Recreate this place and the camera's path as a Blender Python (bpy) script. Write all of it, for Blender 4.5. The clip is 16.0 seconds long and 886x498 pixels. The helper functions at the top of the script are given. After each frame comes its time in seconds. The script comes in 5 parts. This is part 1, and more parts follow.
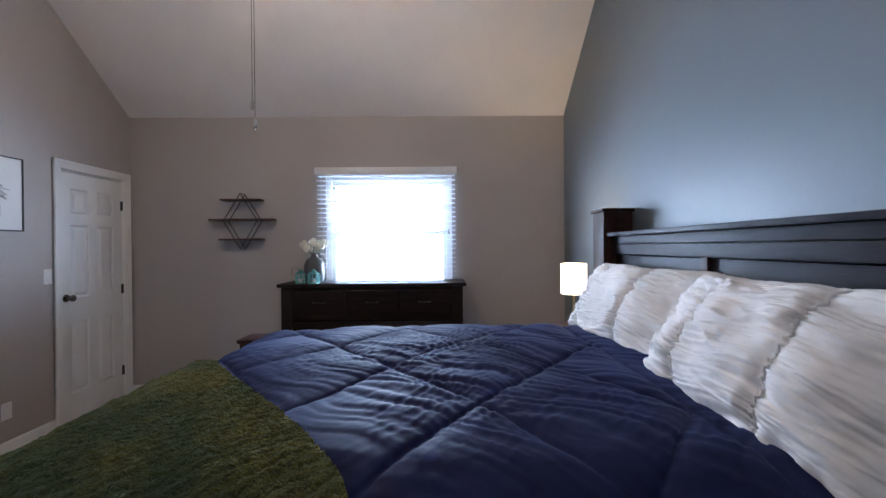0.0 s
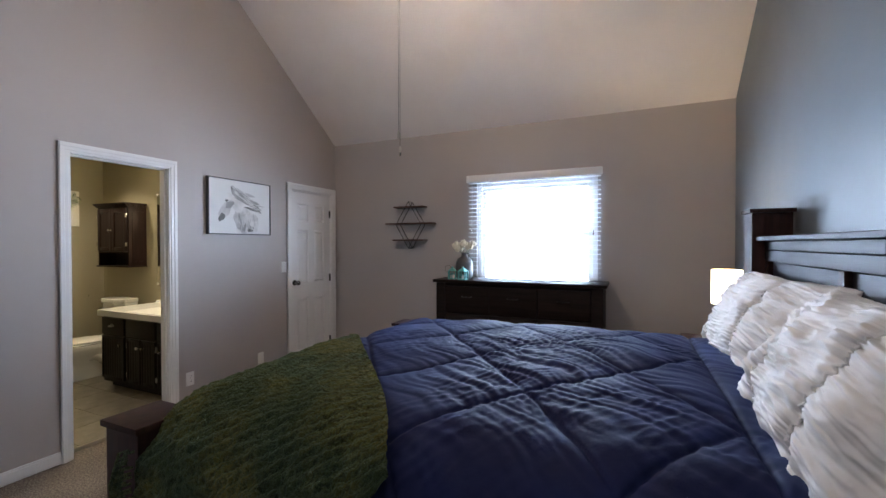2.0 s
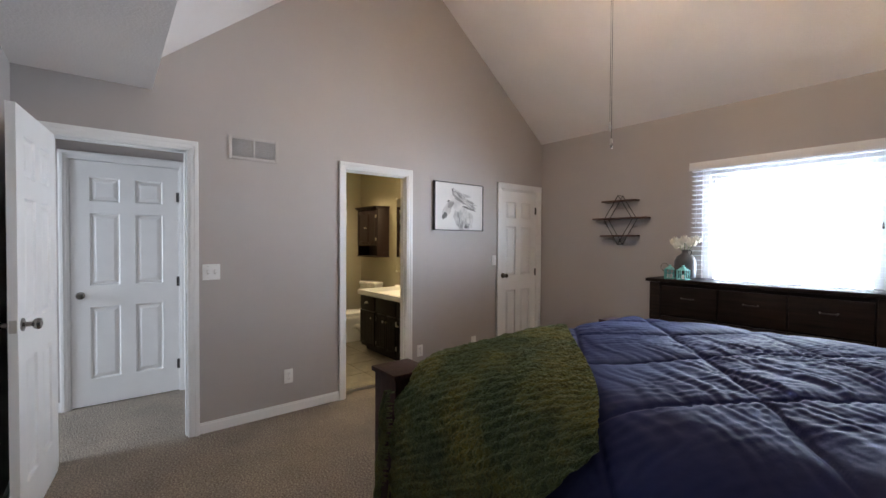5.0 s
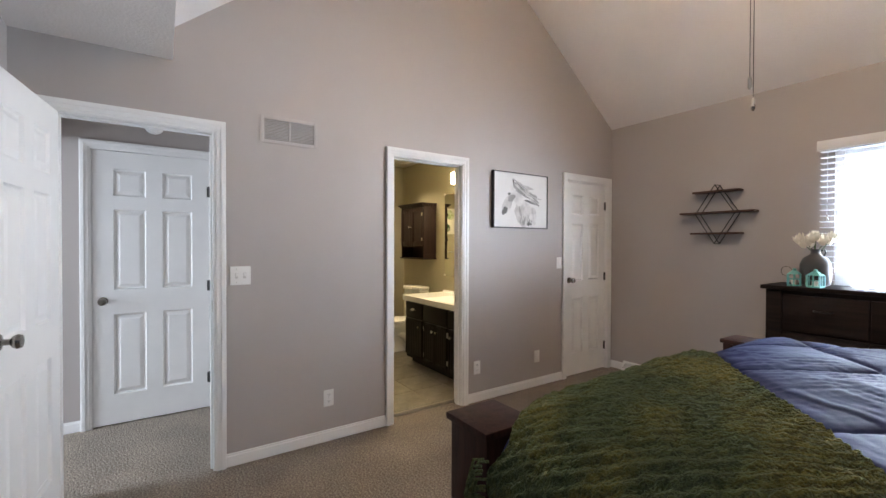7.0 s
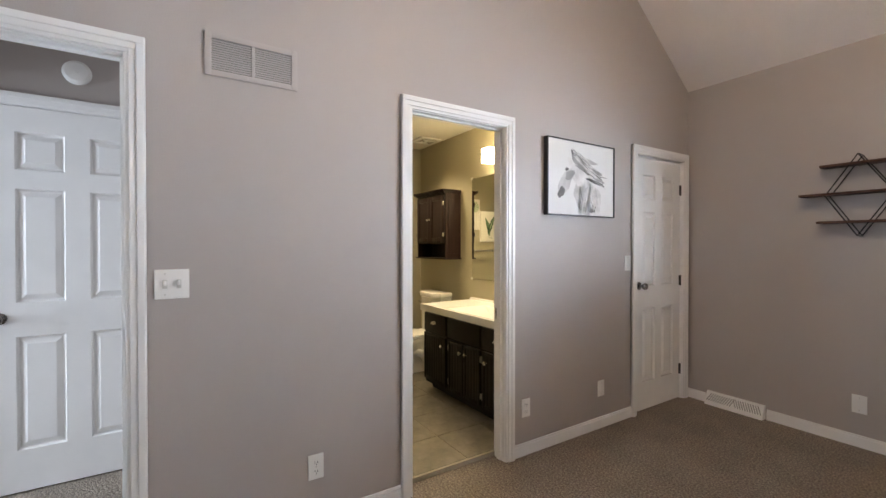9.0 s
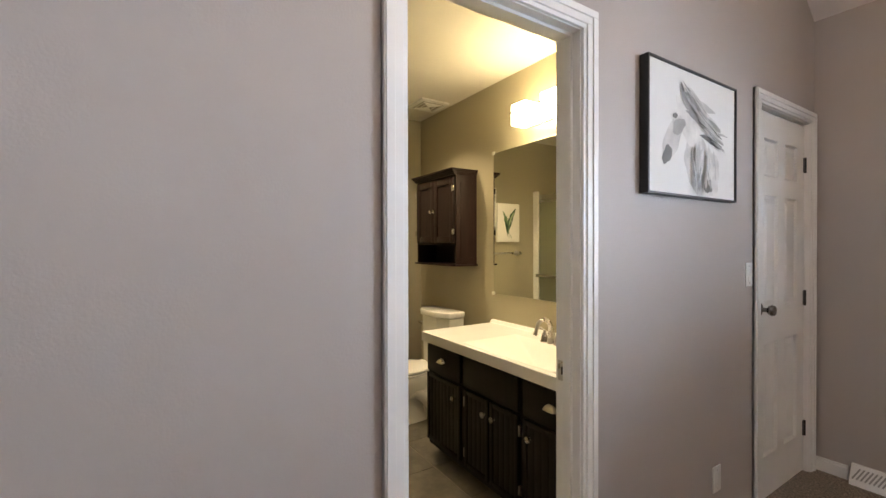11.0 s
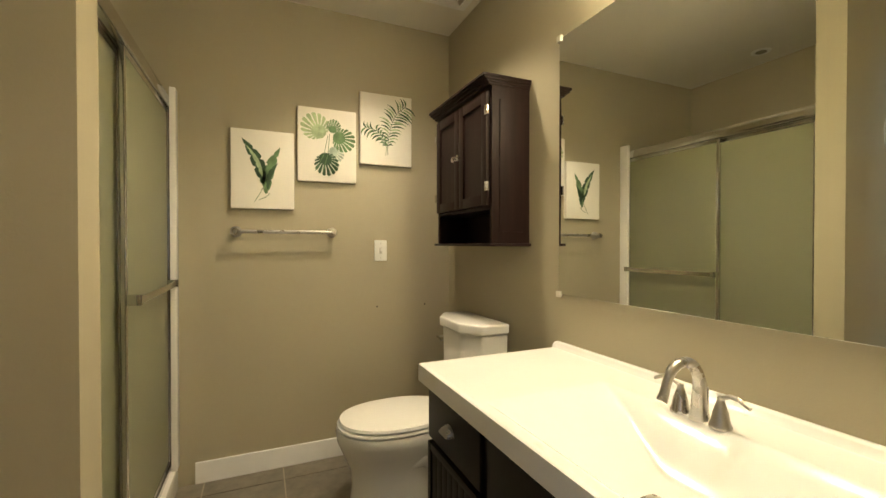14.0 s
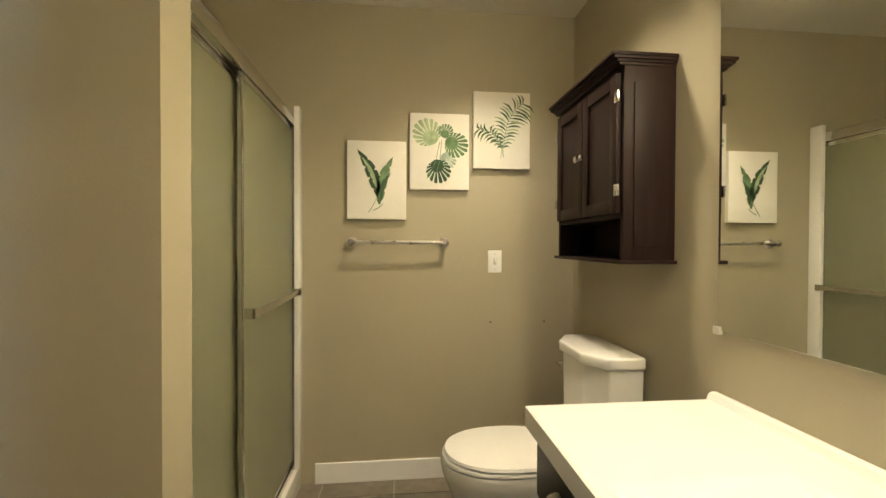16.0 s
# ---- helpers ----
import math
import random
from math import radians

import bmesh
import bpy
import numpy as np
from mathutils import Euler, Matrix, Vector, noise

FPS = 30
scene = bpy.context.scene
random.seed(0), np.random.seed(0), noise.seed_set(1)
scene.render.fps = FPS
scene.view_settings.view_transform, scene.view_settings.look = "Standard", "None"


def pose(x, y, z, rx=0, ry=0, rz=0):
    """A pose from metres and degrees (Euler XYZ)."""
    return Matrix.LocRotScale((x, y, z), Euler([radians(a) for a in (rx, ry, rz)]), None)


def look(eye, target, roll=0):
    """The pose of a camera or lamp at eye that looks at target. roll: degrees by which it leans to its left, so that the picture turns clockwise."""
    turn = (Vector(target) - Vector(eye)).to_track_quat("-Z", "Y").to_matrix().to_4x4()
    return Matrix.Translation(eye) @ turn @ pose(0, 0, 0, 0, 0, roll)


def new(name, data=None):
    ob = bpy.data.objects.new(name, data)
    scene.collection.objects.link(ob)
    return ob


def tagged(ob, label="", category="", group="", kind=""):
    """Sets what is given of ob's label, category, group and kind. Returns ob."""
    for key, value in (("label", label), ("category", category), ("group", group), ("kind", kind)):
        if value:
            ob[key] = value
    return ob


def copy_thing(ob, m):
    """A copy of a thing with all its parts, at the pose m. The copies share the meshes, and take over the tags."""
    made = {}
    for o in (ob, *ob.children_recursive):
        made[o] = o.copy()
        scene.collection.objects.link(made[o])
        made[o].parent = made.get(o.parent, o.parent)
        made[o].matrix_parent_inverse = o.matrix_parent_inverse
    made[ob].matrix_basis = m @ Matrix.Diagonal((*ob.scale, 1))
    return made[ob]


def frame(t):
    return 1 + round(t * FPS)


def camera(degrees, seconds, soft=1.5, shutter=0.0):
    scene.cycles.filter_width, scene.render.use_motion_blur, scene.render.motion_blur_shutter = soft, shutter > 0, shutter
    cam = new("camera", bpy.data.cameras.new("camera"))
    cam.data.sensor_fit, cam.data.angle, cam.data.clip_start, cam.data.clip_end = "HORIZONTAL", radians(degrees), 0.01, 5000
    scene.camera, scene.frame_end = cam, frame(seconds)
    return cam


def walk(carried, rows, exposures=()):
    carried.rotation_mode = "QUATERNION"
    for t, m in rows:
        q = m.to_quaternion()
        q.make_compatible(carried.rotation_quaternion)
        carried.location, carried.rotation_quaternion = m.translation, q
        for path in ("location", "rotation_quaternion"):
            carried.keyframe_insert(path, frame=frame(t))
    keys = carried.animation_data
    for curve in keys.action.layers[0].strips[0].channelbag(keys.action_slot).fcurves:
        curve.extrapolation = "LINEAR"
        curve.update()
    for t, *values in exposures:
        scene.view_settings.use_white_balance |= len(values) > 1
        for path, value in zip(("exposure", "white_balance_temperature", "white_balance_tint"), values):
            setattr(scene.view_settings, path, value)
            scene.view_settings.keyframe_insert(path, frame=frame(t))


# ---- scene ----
cam = camera(93.4, 16.0)
PATH = [
    (0, (0.168, 0.058, 1.394), (0.188, 2.058, 1.385), -0.5),
    (0.5, (0.318, 0.03, 1.389), (0.088, 2.017, 1.381), -0.3),
    (1, (0.429, -0.027, 1.407), (-0.007, 1.925, 1.392), -0.3),
    (1.5, (0.518, -0.1, 1.425), (-0.106, 1.8, 1.411), -0.1),
    (2, (0.586, -0.124, 1.437), (-0.233, 1.7, 1.414), -0.1),
    (2.5, (0.626, -0.142, 1.428), (-0.354, 1.601, 1.409), -0.0),
    (3, (0.664, -0.171, 1.426), (-0.458, 1.484, 1.402), 0.1),
    (3.5, (0.663, -0.206, 1.423), (-0.585, 1.356, 1.396), 0.1),
    (4, (0.677, -0.235, 1.415), (-0.696, 1.219, 1.386), 0.3),
    (4.5, (0.663, -0.252, 1.415), (-0.812, 1.099, 1.383), 0.3),
    (5, (0.633, -0.248, 1.413), (-0.929, 1.0, 1.377), 0.3),
    (7.5, (-0.169, 0.023, 1.363), (-1.839, 1.124, 1.34), 0.1),
    (8, (-0.387, 0.126, 1.348), (-2.068, 1.209, 1.324), 0.0),
    (10.5, (-1.644, 0.768, 1.327), (-3.337, 1.832, 1.313), -0.0),
    (11, (-1.901, 0.921, 1.335), (-3.588, 1.995, 1.322), -0.1),
    (11.5, (-2.136, 1.08, 1.301), (-3.824, 2.153, 1.308), 0.4),
    (12, (-2.34, 1.23, 1.24), (-4.025, 2.307, 1.255), 0.6),
    (12.5, (-2.525, 1.39, 1.229), (-4.213, 2.463, 1.22), 0.0),
    (13, (-2.689, 1.522, 1.202), (-4.408, 2.543, 1.187), -0.0),
    (13.5, (-2.797, 1.624, 1.191), (-4.579, 2.533, 1.169), -0.1),
    (14, (-2.882, 1.738, 1.197), (-4.715, 2.537, 1.176), -0.0),
    (14.5, (-2.957, 1.82, 1.21), (-4.858, 2.44, 1.188), -0.0),
    (15, (-3.012, 1.861, 1.228), (-4.963, 2.297, 1.205), 0.0),
    (15.5, (-3.042, 1.865, 1.244), (-5.018, 2.174, 1.217), 0.1),
    (16, (-3.049, 1.867, 1.256), (-5.038, 2.072, 1.231), 0.2),
]
walk(cam, [(t, look(eye, target, roll)) for t, eye, target, roll in PATH],
     [(0.0, -0.18, 6050, 13), (2.0, -0.08, 6350, 13), (3.5, 0.04, 6850, 13), (5.0, 0.12, 7150, 13.5), (8.0, 0.56, 7250, 13), (11.0, 0.40, 7300, 14.5), (12.5, 0.44, 7200, 13.5), (14.0, 0.40, 6550, 12.5), (16.0, 0.50, 6400, 12.5)])
# ---- light ----
world = bpy.data.worlds.new("sky")
scene.world = world
world.use_nodes = True
wn = world.node_tree.nodes
sky = wn.new("ShaderNodeTexSky")
sky.sky_type = 'NISHITA'
sky.sun_disc = False
sky.sun_elevation, sky.sun_rotation = radians(35), radians(200)
world.node_tree.links.new(sky.outputs[0], wn["Background"].inputs[0])
wn["Background"].inputs[1].default_value = 0.08


def area(name, m, w, h, watts, colour):
    d = bpy.data.lights.new(name, 'AREA')
    d.shape, d.size, d.size_y, d.energy, d.color = 'RECTANGLE', w, h, watts, colour
    ob = new(name, d)
    ob.matrix_world = m
    return ob


def bulb(name, at, watts, colour, r):
    d = bpy.data.lights.new(name, 'POINT')
    d.energy, d.color, d.shadow_soft_size = watts, colour, r
    ob = new(name, d)
    ob.location = at
    return ob


DAY, WARM = (0.60, 0.77, 1.0), (1.0, 0.86, 0.60)
area("window_daylight", look((-0.315, 4.30, 1.55), (-0.315, 0, 1.45)), 1.10, 1.15, 205, DAY)
# added area lamp in the unseen room, stands in for daylight on the hall door
area("hall_daylight_fill", look((-3.43, -3.4, 1.5), (-3.5, 0, 1.0)), 0.95, 1.8, 150, (0.60, 0.77, 1.0))
bulb("fan_bulb", (-0.72, 2.05, 3.14), 43, (1.0, 0.80, 0.60), 0.09)
bulb("bedside_bulb", (1.175, 3.17, 1.15), 32, (1.0, 0.74, 0.42), 0.03)
area("vanity_bulbs", look((-3.50, 2.655, 2.04), (-3.55, 2.30, 0.9)), 0.56, 0.08, 7, (1.0, 0.86, 0.56))
spot = bpy.data.lights.new("recessed_bulb", 'SPOT')
spot.energy, spot.color, spot.spot_size, spot.spot_blend, spot.shadow_soft_size = 62, WARM, radians(115), 0.6, 0.05
new("recessed_bulb", spot).location = (-4.575, 2.264, 2.455)


# ---- materials ----
def shader(name, base, rough=0.5, metal=0.0):
    m = bpy.data.materials.new(name)
    m.use_nodes = True
    b = m.node_tree.nodes["Principled BSDF"]
    b.inputs["Base Color"].default_value = (*base, 1)
    b.inputs["Roughness"].default_value = rough
    b.inputs["Metallic"].default_value = metal
    return m, m.node_tree.nodes, m.node_tree.links, b


def noisy(nodes, links, scale, detail=4.0, stretch=(1, 1, 1), rough=0.55):
    tc = nodes.new("ShaderNodeTexCoord")
    mp = nodes.new("ShaderNodeMapping")
    mp.inputs["Scale"].default_value = stretch
    n = nodes.new("ShaderNodeTexNoise")
    n.inputs["Scale"].default_value, n.inputs["Detail"].default_value, n.inputs["Roughness"].default_value = scale, detail, rough
    links.new(tc.outputs["Object"], mp.inputs[0])
    links.new(mp.outputs[0], n.inputs["Vector"])
    return n.outputs["Fac"]


def ramp(nodes, links, fac, stops):
    r = nodes.new("ShaderNodeValToRGB")
    while len(r.color_ramp.elements) < len(stops):
        r.color_ramp.elements.new(0.5)
    for e, (p, c) in zip(r.color_ramp.elements, stops):
        e.position, e.color = p, (*c, 1)
    links.new(fac, r.inputs[0])
    return r.outputs[0]


def bump(nodes, links, b, fac, strength, dist=0.004, under=None):
    bp = nodes.new("ShaderNodeBump")
    bp.inputs["Strength"].default_value, bp.inputs["Distance"].default_value = strength, dist
    links.new(fac, bp.inputs["Height"])
    if under:
        links.new(under, bp.inputs["Normal"])
    links.new(bp.outputs[0], b.inputs["Normal"])
    return bp.outputs[0]


def tone(c, k):
    return tuple(min(1, v * k) for v in c)


def plain(name, base, rough=0.5, metal=0.0, vary=0.08, scale=3.0, grain=90.0, relief=0.15, dist=0.002, stretch=(1, 1, 1)):
    """A painted, cast or worn surface: broad tonal drift and a fine grain."""
    m, n, l, b = shader(name, base, rough, metal)
    col = ramp(n, l, noisy(n, l, scale, 5, stretch), [(0.3, tone(base, 1 - vary)), (0.7, tone(base, 1 + vary))])
    l.new(col, b.inputs["Base Color"])
    g = noisy(n, l, grain, 3, stretch)
    bump(n, l, b, g, relief, dist)
    rr = n.new("ShaderNodeMapRange")
    rr.inputs["To Min"].default_value, rr.inputs["To Max"].default_value = max(0.02, rough - 0.07), min(1, rough + 0.07)
    l.new(noisy(n, l, scale * 4, 4), rr.inputs[0])
    l.new(rr.outputs[0], b.inputs["Roughness"])
    return m


def glow(name, colour, strength):
    m, n, l, b = shader(name, colour, 0.4)
    b.inputs["Emission Color"].default_value = (*colour, 1)
    b.inputs["Emission Strength"].default_value = strength
    return m


PAINT = plain("greige_wall_paint", (0.418, 0.375, 0.350), 0.5, vary=0.03, scale=1.2, grain=160, relief=0.25)
BATH_PAINT = plain("bathroom_tan_paint", (0.39, 0.345, 0.238), 0.48, vary=0.03, scale=1.4, grain=170, relief=0.25)
BLUE_PAINT = plain("accent_blue_grey_paint", (0.152, 0.180, 0.203), 0.42, vary=0.03, scale=1.1, grain=150, relief=0.22)
CEIL = plain("stippled_ceiling", (0.84, 0.79, 0.765), 0.85, vary=0.03, scale=2, grain=75, relief=0.55, dist=0.006)
BATH_CEIL = plain("bath_ceiling_paint", (0.72, 0.68, 0.6), 0.6, vary=0.02, grain=120, relief=0.2)
WHITE = plain("white_trim_paint", (0.80, 0.79, 0.77), 0.32, vary=0.025, scale=6, grain=140, relief=0.08)
PLASTIC = plain("white_plastic_plate", (0.78, 0.77, 0.74), 0.35, vary=0.02, grain=200, relief=0.03)
PORCELAIN = plain("glazed_porcelain", (0.81, 0.79, 0.75), 0.09, vary=0.015, grain=20, relief=0.02)
MARBLE = plain("cultured_marble", (0.80, 0.79, 0.77), 0.16, vary=0.02, grain=20, relief=0.02)
NICKEL = plain("brushed_nickel", (0.52, 0.49, 0.45), 0.28, 1.0, vary=0.05, grain=150, relief=0.05, stretch=(1, 1, 8))
CHROME = plain("chrome", (0.62, 0.61, 0.58), 0.14, 1.0, vary=0.03, relief=0.02)
BLACKMETAL = plain("oil_rubbed_black_metal", (0.045, 0.04, 0.038), 0.42, 0.7, vary=0.2, relief=0.1)
BRASS = plain("pale_brass", (0.62, 0.48, 0.26), 0.28, 1.0, relief=0.03)
BLACK = plain("black_glass", (0.012, 0.013, 0.016), 0.08, relief=0.01)
PINHOLE = plain("dark_hole", (0.02, 0.017, 0.014), 0.9)
GALV = plain("galvanised_steel", (0.46, 0.46, 0.42), 0.36, 0.9, vary=0.14, scale=14, relief=0.1)
TEAL = plain("distressed_teal_paint", (0.12, 0.40, 0.37), 0.55, vary=0.2, scale=24, relief=0.3)
VASE = plain("dark_grey_ceramic", (0.06, 0.057, 0.058), 0.42, vary=0.18, scale=10, relief=0.2)
PETAL = plain("cream_petals", (0.80, 0.74, 0.60), 0.7, vary=0.08, scale=20, relief=0.3)
STEM = plain("green_stem", (0.07, 0.13, 0.04), 0.6)
CANVAS = plain("gessoed_canvas", (0.76, 0.72, 0.64), 0.75, vary=0.02, grain=420, relief=0.5)
PAPER = plain("pale_print_canvas", (0.74, 0.73, 0.71), 0.65, vary=0.03, scale=5, grain=380, relief=0.4)
TISSUE = plain("white_tissue", (0.82, 0.81, 0.78), 0.9)


def wood(name, dark, light, rough, along, relief=0.35, scale=5.0):
    st = {"x": (0.6, 9, 9), "y": (9, 0.6, 9), "z": (9, 9, 0.6)}[along]
    m, n, l, b = shader(name, dark, rough)
    b.inputs["Specular IOR Level"].default_value = 0.16
    f = noisy(n, l, scale, 8, st, 0.65)
    col = ramp(n, l, f, [(0.28, dark), (0.52, tuple((a + c) / 2 for a, c in zip(dark, light))), (0.75, light)])
    l.new(col, b.inputs["Base Color"])
    bump(n, l, b, noisy(n, l, scale * 6, 6, st), relief, 0.002)
    return m


# the crosswise wood's bluish tint is reflected light put into the colour
BEDWOOD_Y = wood("espresso_pine_crosswise_blue_reflection", (0.0105, 0.0085, 0.012), (0.027, 0.020, 0.026), 0.5, "y")
BEDWOOD_Z = wood("espresso_pine_upright", (0.016, 0.007, 0.006), (0.058, 0.024, 0.018), 0.5, "z")
DRESSWOOD = wood("dark_stained_dresser_wood", (0.007, 0.0045, 0.004), (0.024, 0.014, 0.011), 0.55, "x")
SHELFWOOD = wood("rustic_shelf_wood", (0.035, 0.018, 0.013), (0.13, 0.065, 0.045), 0.55, "x")
GREYWOOD = wood("weathered_plank", (0.06, 0.045, 0.035), (0.26, 0.20, 0.15), 0.6, "y")
VANWOOD = wood("espresso_vanity_paint", (0.008, 0.006, 0.006), (0.016, 0.012, 0.011), 0.4, "z", 0.12)
CABWOOD = wood("espresso_cabinet_finish", (0.012, 0.006, 0.0055), (0.026, 0.013, 0.011), 0.5, "z", 0.12)


def carpet():
    m, n, l, b = shader("beige_cut_pile_carpet", (0.3, 0.26, 0.22), 0.97)
    c = ramp(n, l, noisy(n, l, 95, 4, (1, 1, 1), 0.7), [(0.34, (0.12, 0.098, 0.078)), (0.5, (0.27, 0.225, 0.184)), (0.66, (0.47, 0.405, 0.34))])
    big = ramp(n, l, noisy(n, l, 3.5, 4), [(0.3, (0.80, 0.80, 0.80)), (0.7, (1.05, 1.03, 1.0))])
    mx = n.new("ShaderNodeMix")
    mx.data_type, mx.blend_type = 'RGBA', 'MULTIPLY'
    mx.inputs["Factor"].default_value = 1
    l.new(c, mx.inputs[6])
    l.new(big, mx.inputs[7])
    l.new(mx.outputs[2], b.inputs["Base Color"])
    u = bump(n, l, b, noisy(n, l, 11, 3), 0.25, 0.02)
    bump(n, l, b, noisy(n, l, 70, 6), 1.0, 0.02, u)
    b.inputs["Specular IOR Level"].default_value = 0.1
    return m


CARPET = carpet()


def tile_mat():
    m, n, l, b = shader("slate_look_floor_tile", (0.2, 0.18, 0.14), 0.42)
    oi = n.new("ShaderNodeObjectInfo")
    f = noisy(n, l, 6, 8, (1, 1, 1), 0.65)
    c = ramp(n, l, f, [(0.25, (0.10, 0.088, 0.068)), (0.5, (0.19, 0.168, 0.132)), (0.78, (0.29, 0.26, 0.21))])
    v = ramp(n, l, oi.outputs["Random"], [(0.0, (0.82, 0.82, 0.82)), (1.0, (1.12, 1.1, 1.06))])
    mx = n.new("ShaderNodeMix")
    mx.data_type, mx.blend_type = 'RGBA', 'MULTIPLY'
    mx.inputs["Factor"].default_value = 1
    l.new(c, mx.inputs[6])
    l.new(v, mx.inputs[7])
    l.new(mx.outputs[2], b.inputs["Base Color"])
    bump(n, l, b, noisy(n, l, 24, 6), 0.4, 0.004)
    return m


TILE = tile_mat()
GROUT = plain("pale_grout", (0.36, 0.32, 0.25), 0.9, vary=0.1, grain=300, relief=0.3)


def cloth(name, base, rough, sheen, weave, relief):
    m, n, l, b = shader(name, base, rough)
    col = ramp(n, l, noisy(n, l, 5, 6), [(0.3, tone(base, 0.88)), (0.7, tone(base, 1.12))])
    l.new(col, b.inputs["Base Color"])
    b.inputs["Sheen Weight"].default_value = sheen
    b.inputs["Sheen Roughness"].default_value = 0.4
    b.inputs["Specular IOR Level"].default_value = 0.4
    u = bump(n, l, b, noisy(n, l, 28, 6, (1, 1, 1), 0.6), relief, 0.006)
    bump(n, l, b, noisy(n, l, weave, 2), 0.12, 0.001, u)
    return m


NAVY = cloth("navy_microfibre", (0.0145, 0.0185, 0.058), 0.64, 0.07, 500, 0.30)
nb = NAVY.node_tree.nodes["Principled BSDF"]
nb.inputs["Specular IOR Level"].default_value = 0.07
nb.inputs["Sheen Tint"].default_value = (0.22, 0.38, 1.0, 1)
SHAM = cloth("white_ruched_cotton", (0.80, 0.76, 0.72), 0.75, 0.1, 400, 0.22)
SHADE = glow("lit_linen_shade", (1.0, 0.86, 0.66), 4.0)
FANGLASS = glow("lit_fan_bowl_glass", (1.0, 0.86, 0.68), 6.0)
VANGLASS = glow("lit_frosted_glass", (1.0, 0.87, 0.56), 27.0)
DOWNLIGHT = glow("lit_downlight_lens", (1.0, 0.82, 0.58), 12.0)
OUTSIDE = glow("overcast_daylight", (0.86, 0.93, 1.0), 5.0)


def knit():
    m, n, l, b = shader("green_boucle_knit", (0.07, 0.09, 0.02), 0.95)
    tc = n.new("ShaderNodeTexCoord")
    mp = n.new("ShaderNodeMapping")
    mp.inputs["Rotation"].default_value = (0, 0, radians(-36))
    l.new(tc.outputs["Object"], mp.inputs[0])
    nz = n.new("ShaderNodeTexNoise")
    nz.inputs["Scale"].default_value, nz.inputs["Detail"].default_value = 4.5, 6
    l.new(mp.outputs[0], nz.inputs["Vector"])
    c = ramp(n, l, nz.outputs["Fac"], [(0.25, (0.020, 0.034, 0.008)), (0.43, (0.042, 0.052, 0.010)), (0.54, (0.085, 0.076, 0.010)), (0.70, (0.145, 0.112, 0.014))])
    w = n.new("ShaderNodeTexWave")
    w.bands_direction = 'Y'
    w.inputs["Scale"].default_value, w.inputs["Distortion"].default_value = 24, 5.0
    w.inputs["Detail"].default_value, w.inputs["Detail Scale"].default_value = 3, 6
    l.new(mp.outputs[0], w.inputs["Vector"])
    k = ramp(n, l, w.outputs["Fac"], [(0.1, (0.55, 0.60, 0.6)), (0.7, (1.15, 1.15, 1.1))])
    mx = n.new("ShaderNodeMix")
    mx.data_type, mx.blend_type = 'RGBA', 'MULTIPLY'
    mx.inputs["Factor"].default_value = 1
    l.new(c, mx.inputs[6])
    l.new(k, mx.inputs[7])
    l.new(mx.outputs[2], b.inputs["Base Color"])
    b.inputs["Sheen Weight"].default_value = 0.35
    b.inputs["Sheen Tint"].default_value = (0.4, 0.6, 0.35, 1)
    u = bump(n, l, b, w.outputs["Fac"], 0.7, 0.012)
    bump(n, l, b, noisy(n, l, 110, 4), 1.0, 0.012, u)
    return m


KNIT = knit()


def frosted():
    m, n, l, b = shader("obscure_shower_glass", (0.62, 0.62, 0.43), 0.40)
    b.inputs["Transmission Weight"].default_value = 0.75
    b.inputs["IOR"].default_value = 1.3
    bump(n, l, b, noisy(n, l, 130, 3, (1, 1, 0.35)), 0.35, 0.002)
    return m


FROST = frosted()
MIRROR = plain("silvered_mirror", (0.86, 0.88, 0.84), 0.0, 1.0, vary=0.0, relief=0.0)
MIRROR.node_tree.nodes["Principled BSDF"].inputs["Roughness"].default_value = 0.01
for lk in list(MIRROR.node_tree.links):
    if lk.to_socket.name in ("Roughness", "Normal"):
        MIRROR.node_tree.links.remove(lk)
PANE = shader("window_glass", (1, 1, 1), 0.02)[0]
PANE.node_tree.nodes["Principled BSDF"].inputs["Transmission Weight"].default_value = 1.0
SLAT = plain("white_blind_slat", (0.88, 0.90, 0.92), 0.45, vary=0.02, relief=0.05)
sn = SLAT.node_tree.nodes
tl, ms = sn.new("ShaderNodeBsdfTranslucent"), sn.new("ShaderNodeMixShader")
tl.inputs[0].default_value = (0.9, 0.92, 0.95, 1)
ms.inputs[0].default_value = 0.5
SLAT.node_tree.links.new(sn["Principled BSDF"].outputs[0], ms.inputs[1])
SLAT.node_tree.links.new(tl.outputs[0], ms.inputs[2])
SLAT.node_tree.links.new(ms.outputs[0], sn["Material Output"].inputs[0])


# ---- building helpers ----
def box(bm, x0, x1, y0, y1, z0, z1, bev=0.0):
    vs = [bm.verts.new((x, y, z)) for x in (x0, x1) for y in (y0, y1) for z in (z0, z1)]
    fs = [bm.faces.new([vs[i] for i in q]) for q in ((0, 1, 3, 2), (4, 6, 7, 5), (0, 4, 5, 1), (2, 3, 7, 6), (0, 2, 6, 4), (1, 5, 7, 3))]
    if bev:
        es = list({e for f in fs for e in f.edges})
        bmesh.ops.bevel(bm, geom=es, offset=bev, segments=2, profile=0.6, affect='EDGES')
    return bm


def block(x0, x1, y0, y1, z0, z1, bev=0.0):
    return box(bmesh.new(), x0, x1, y0, y1, z0, z1, bev)


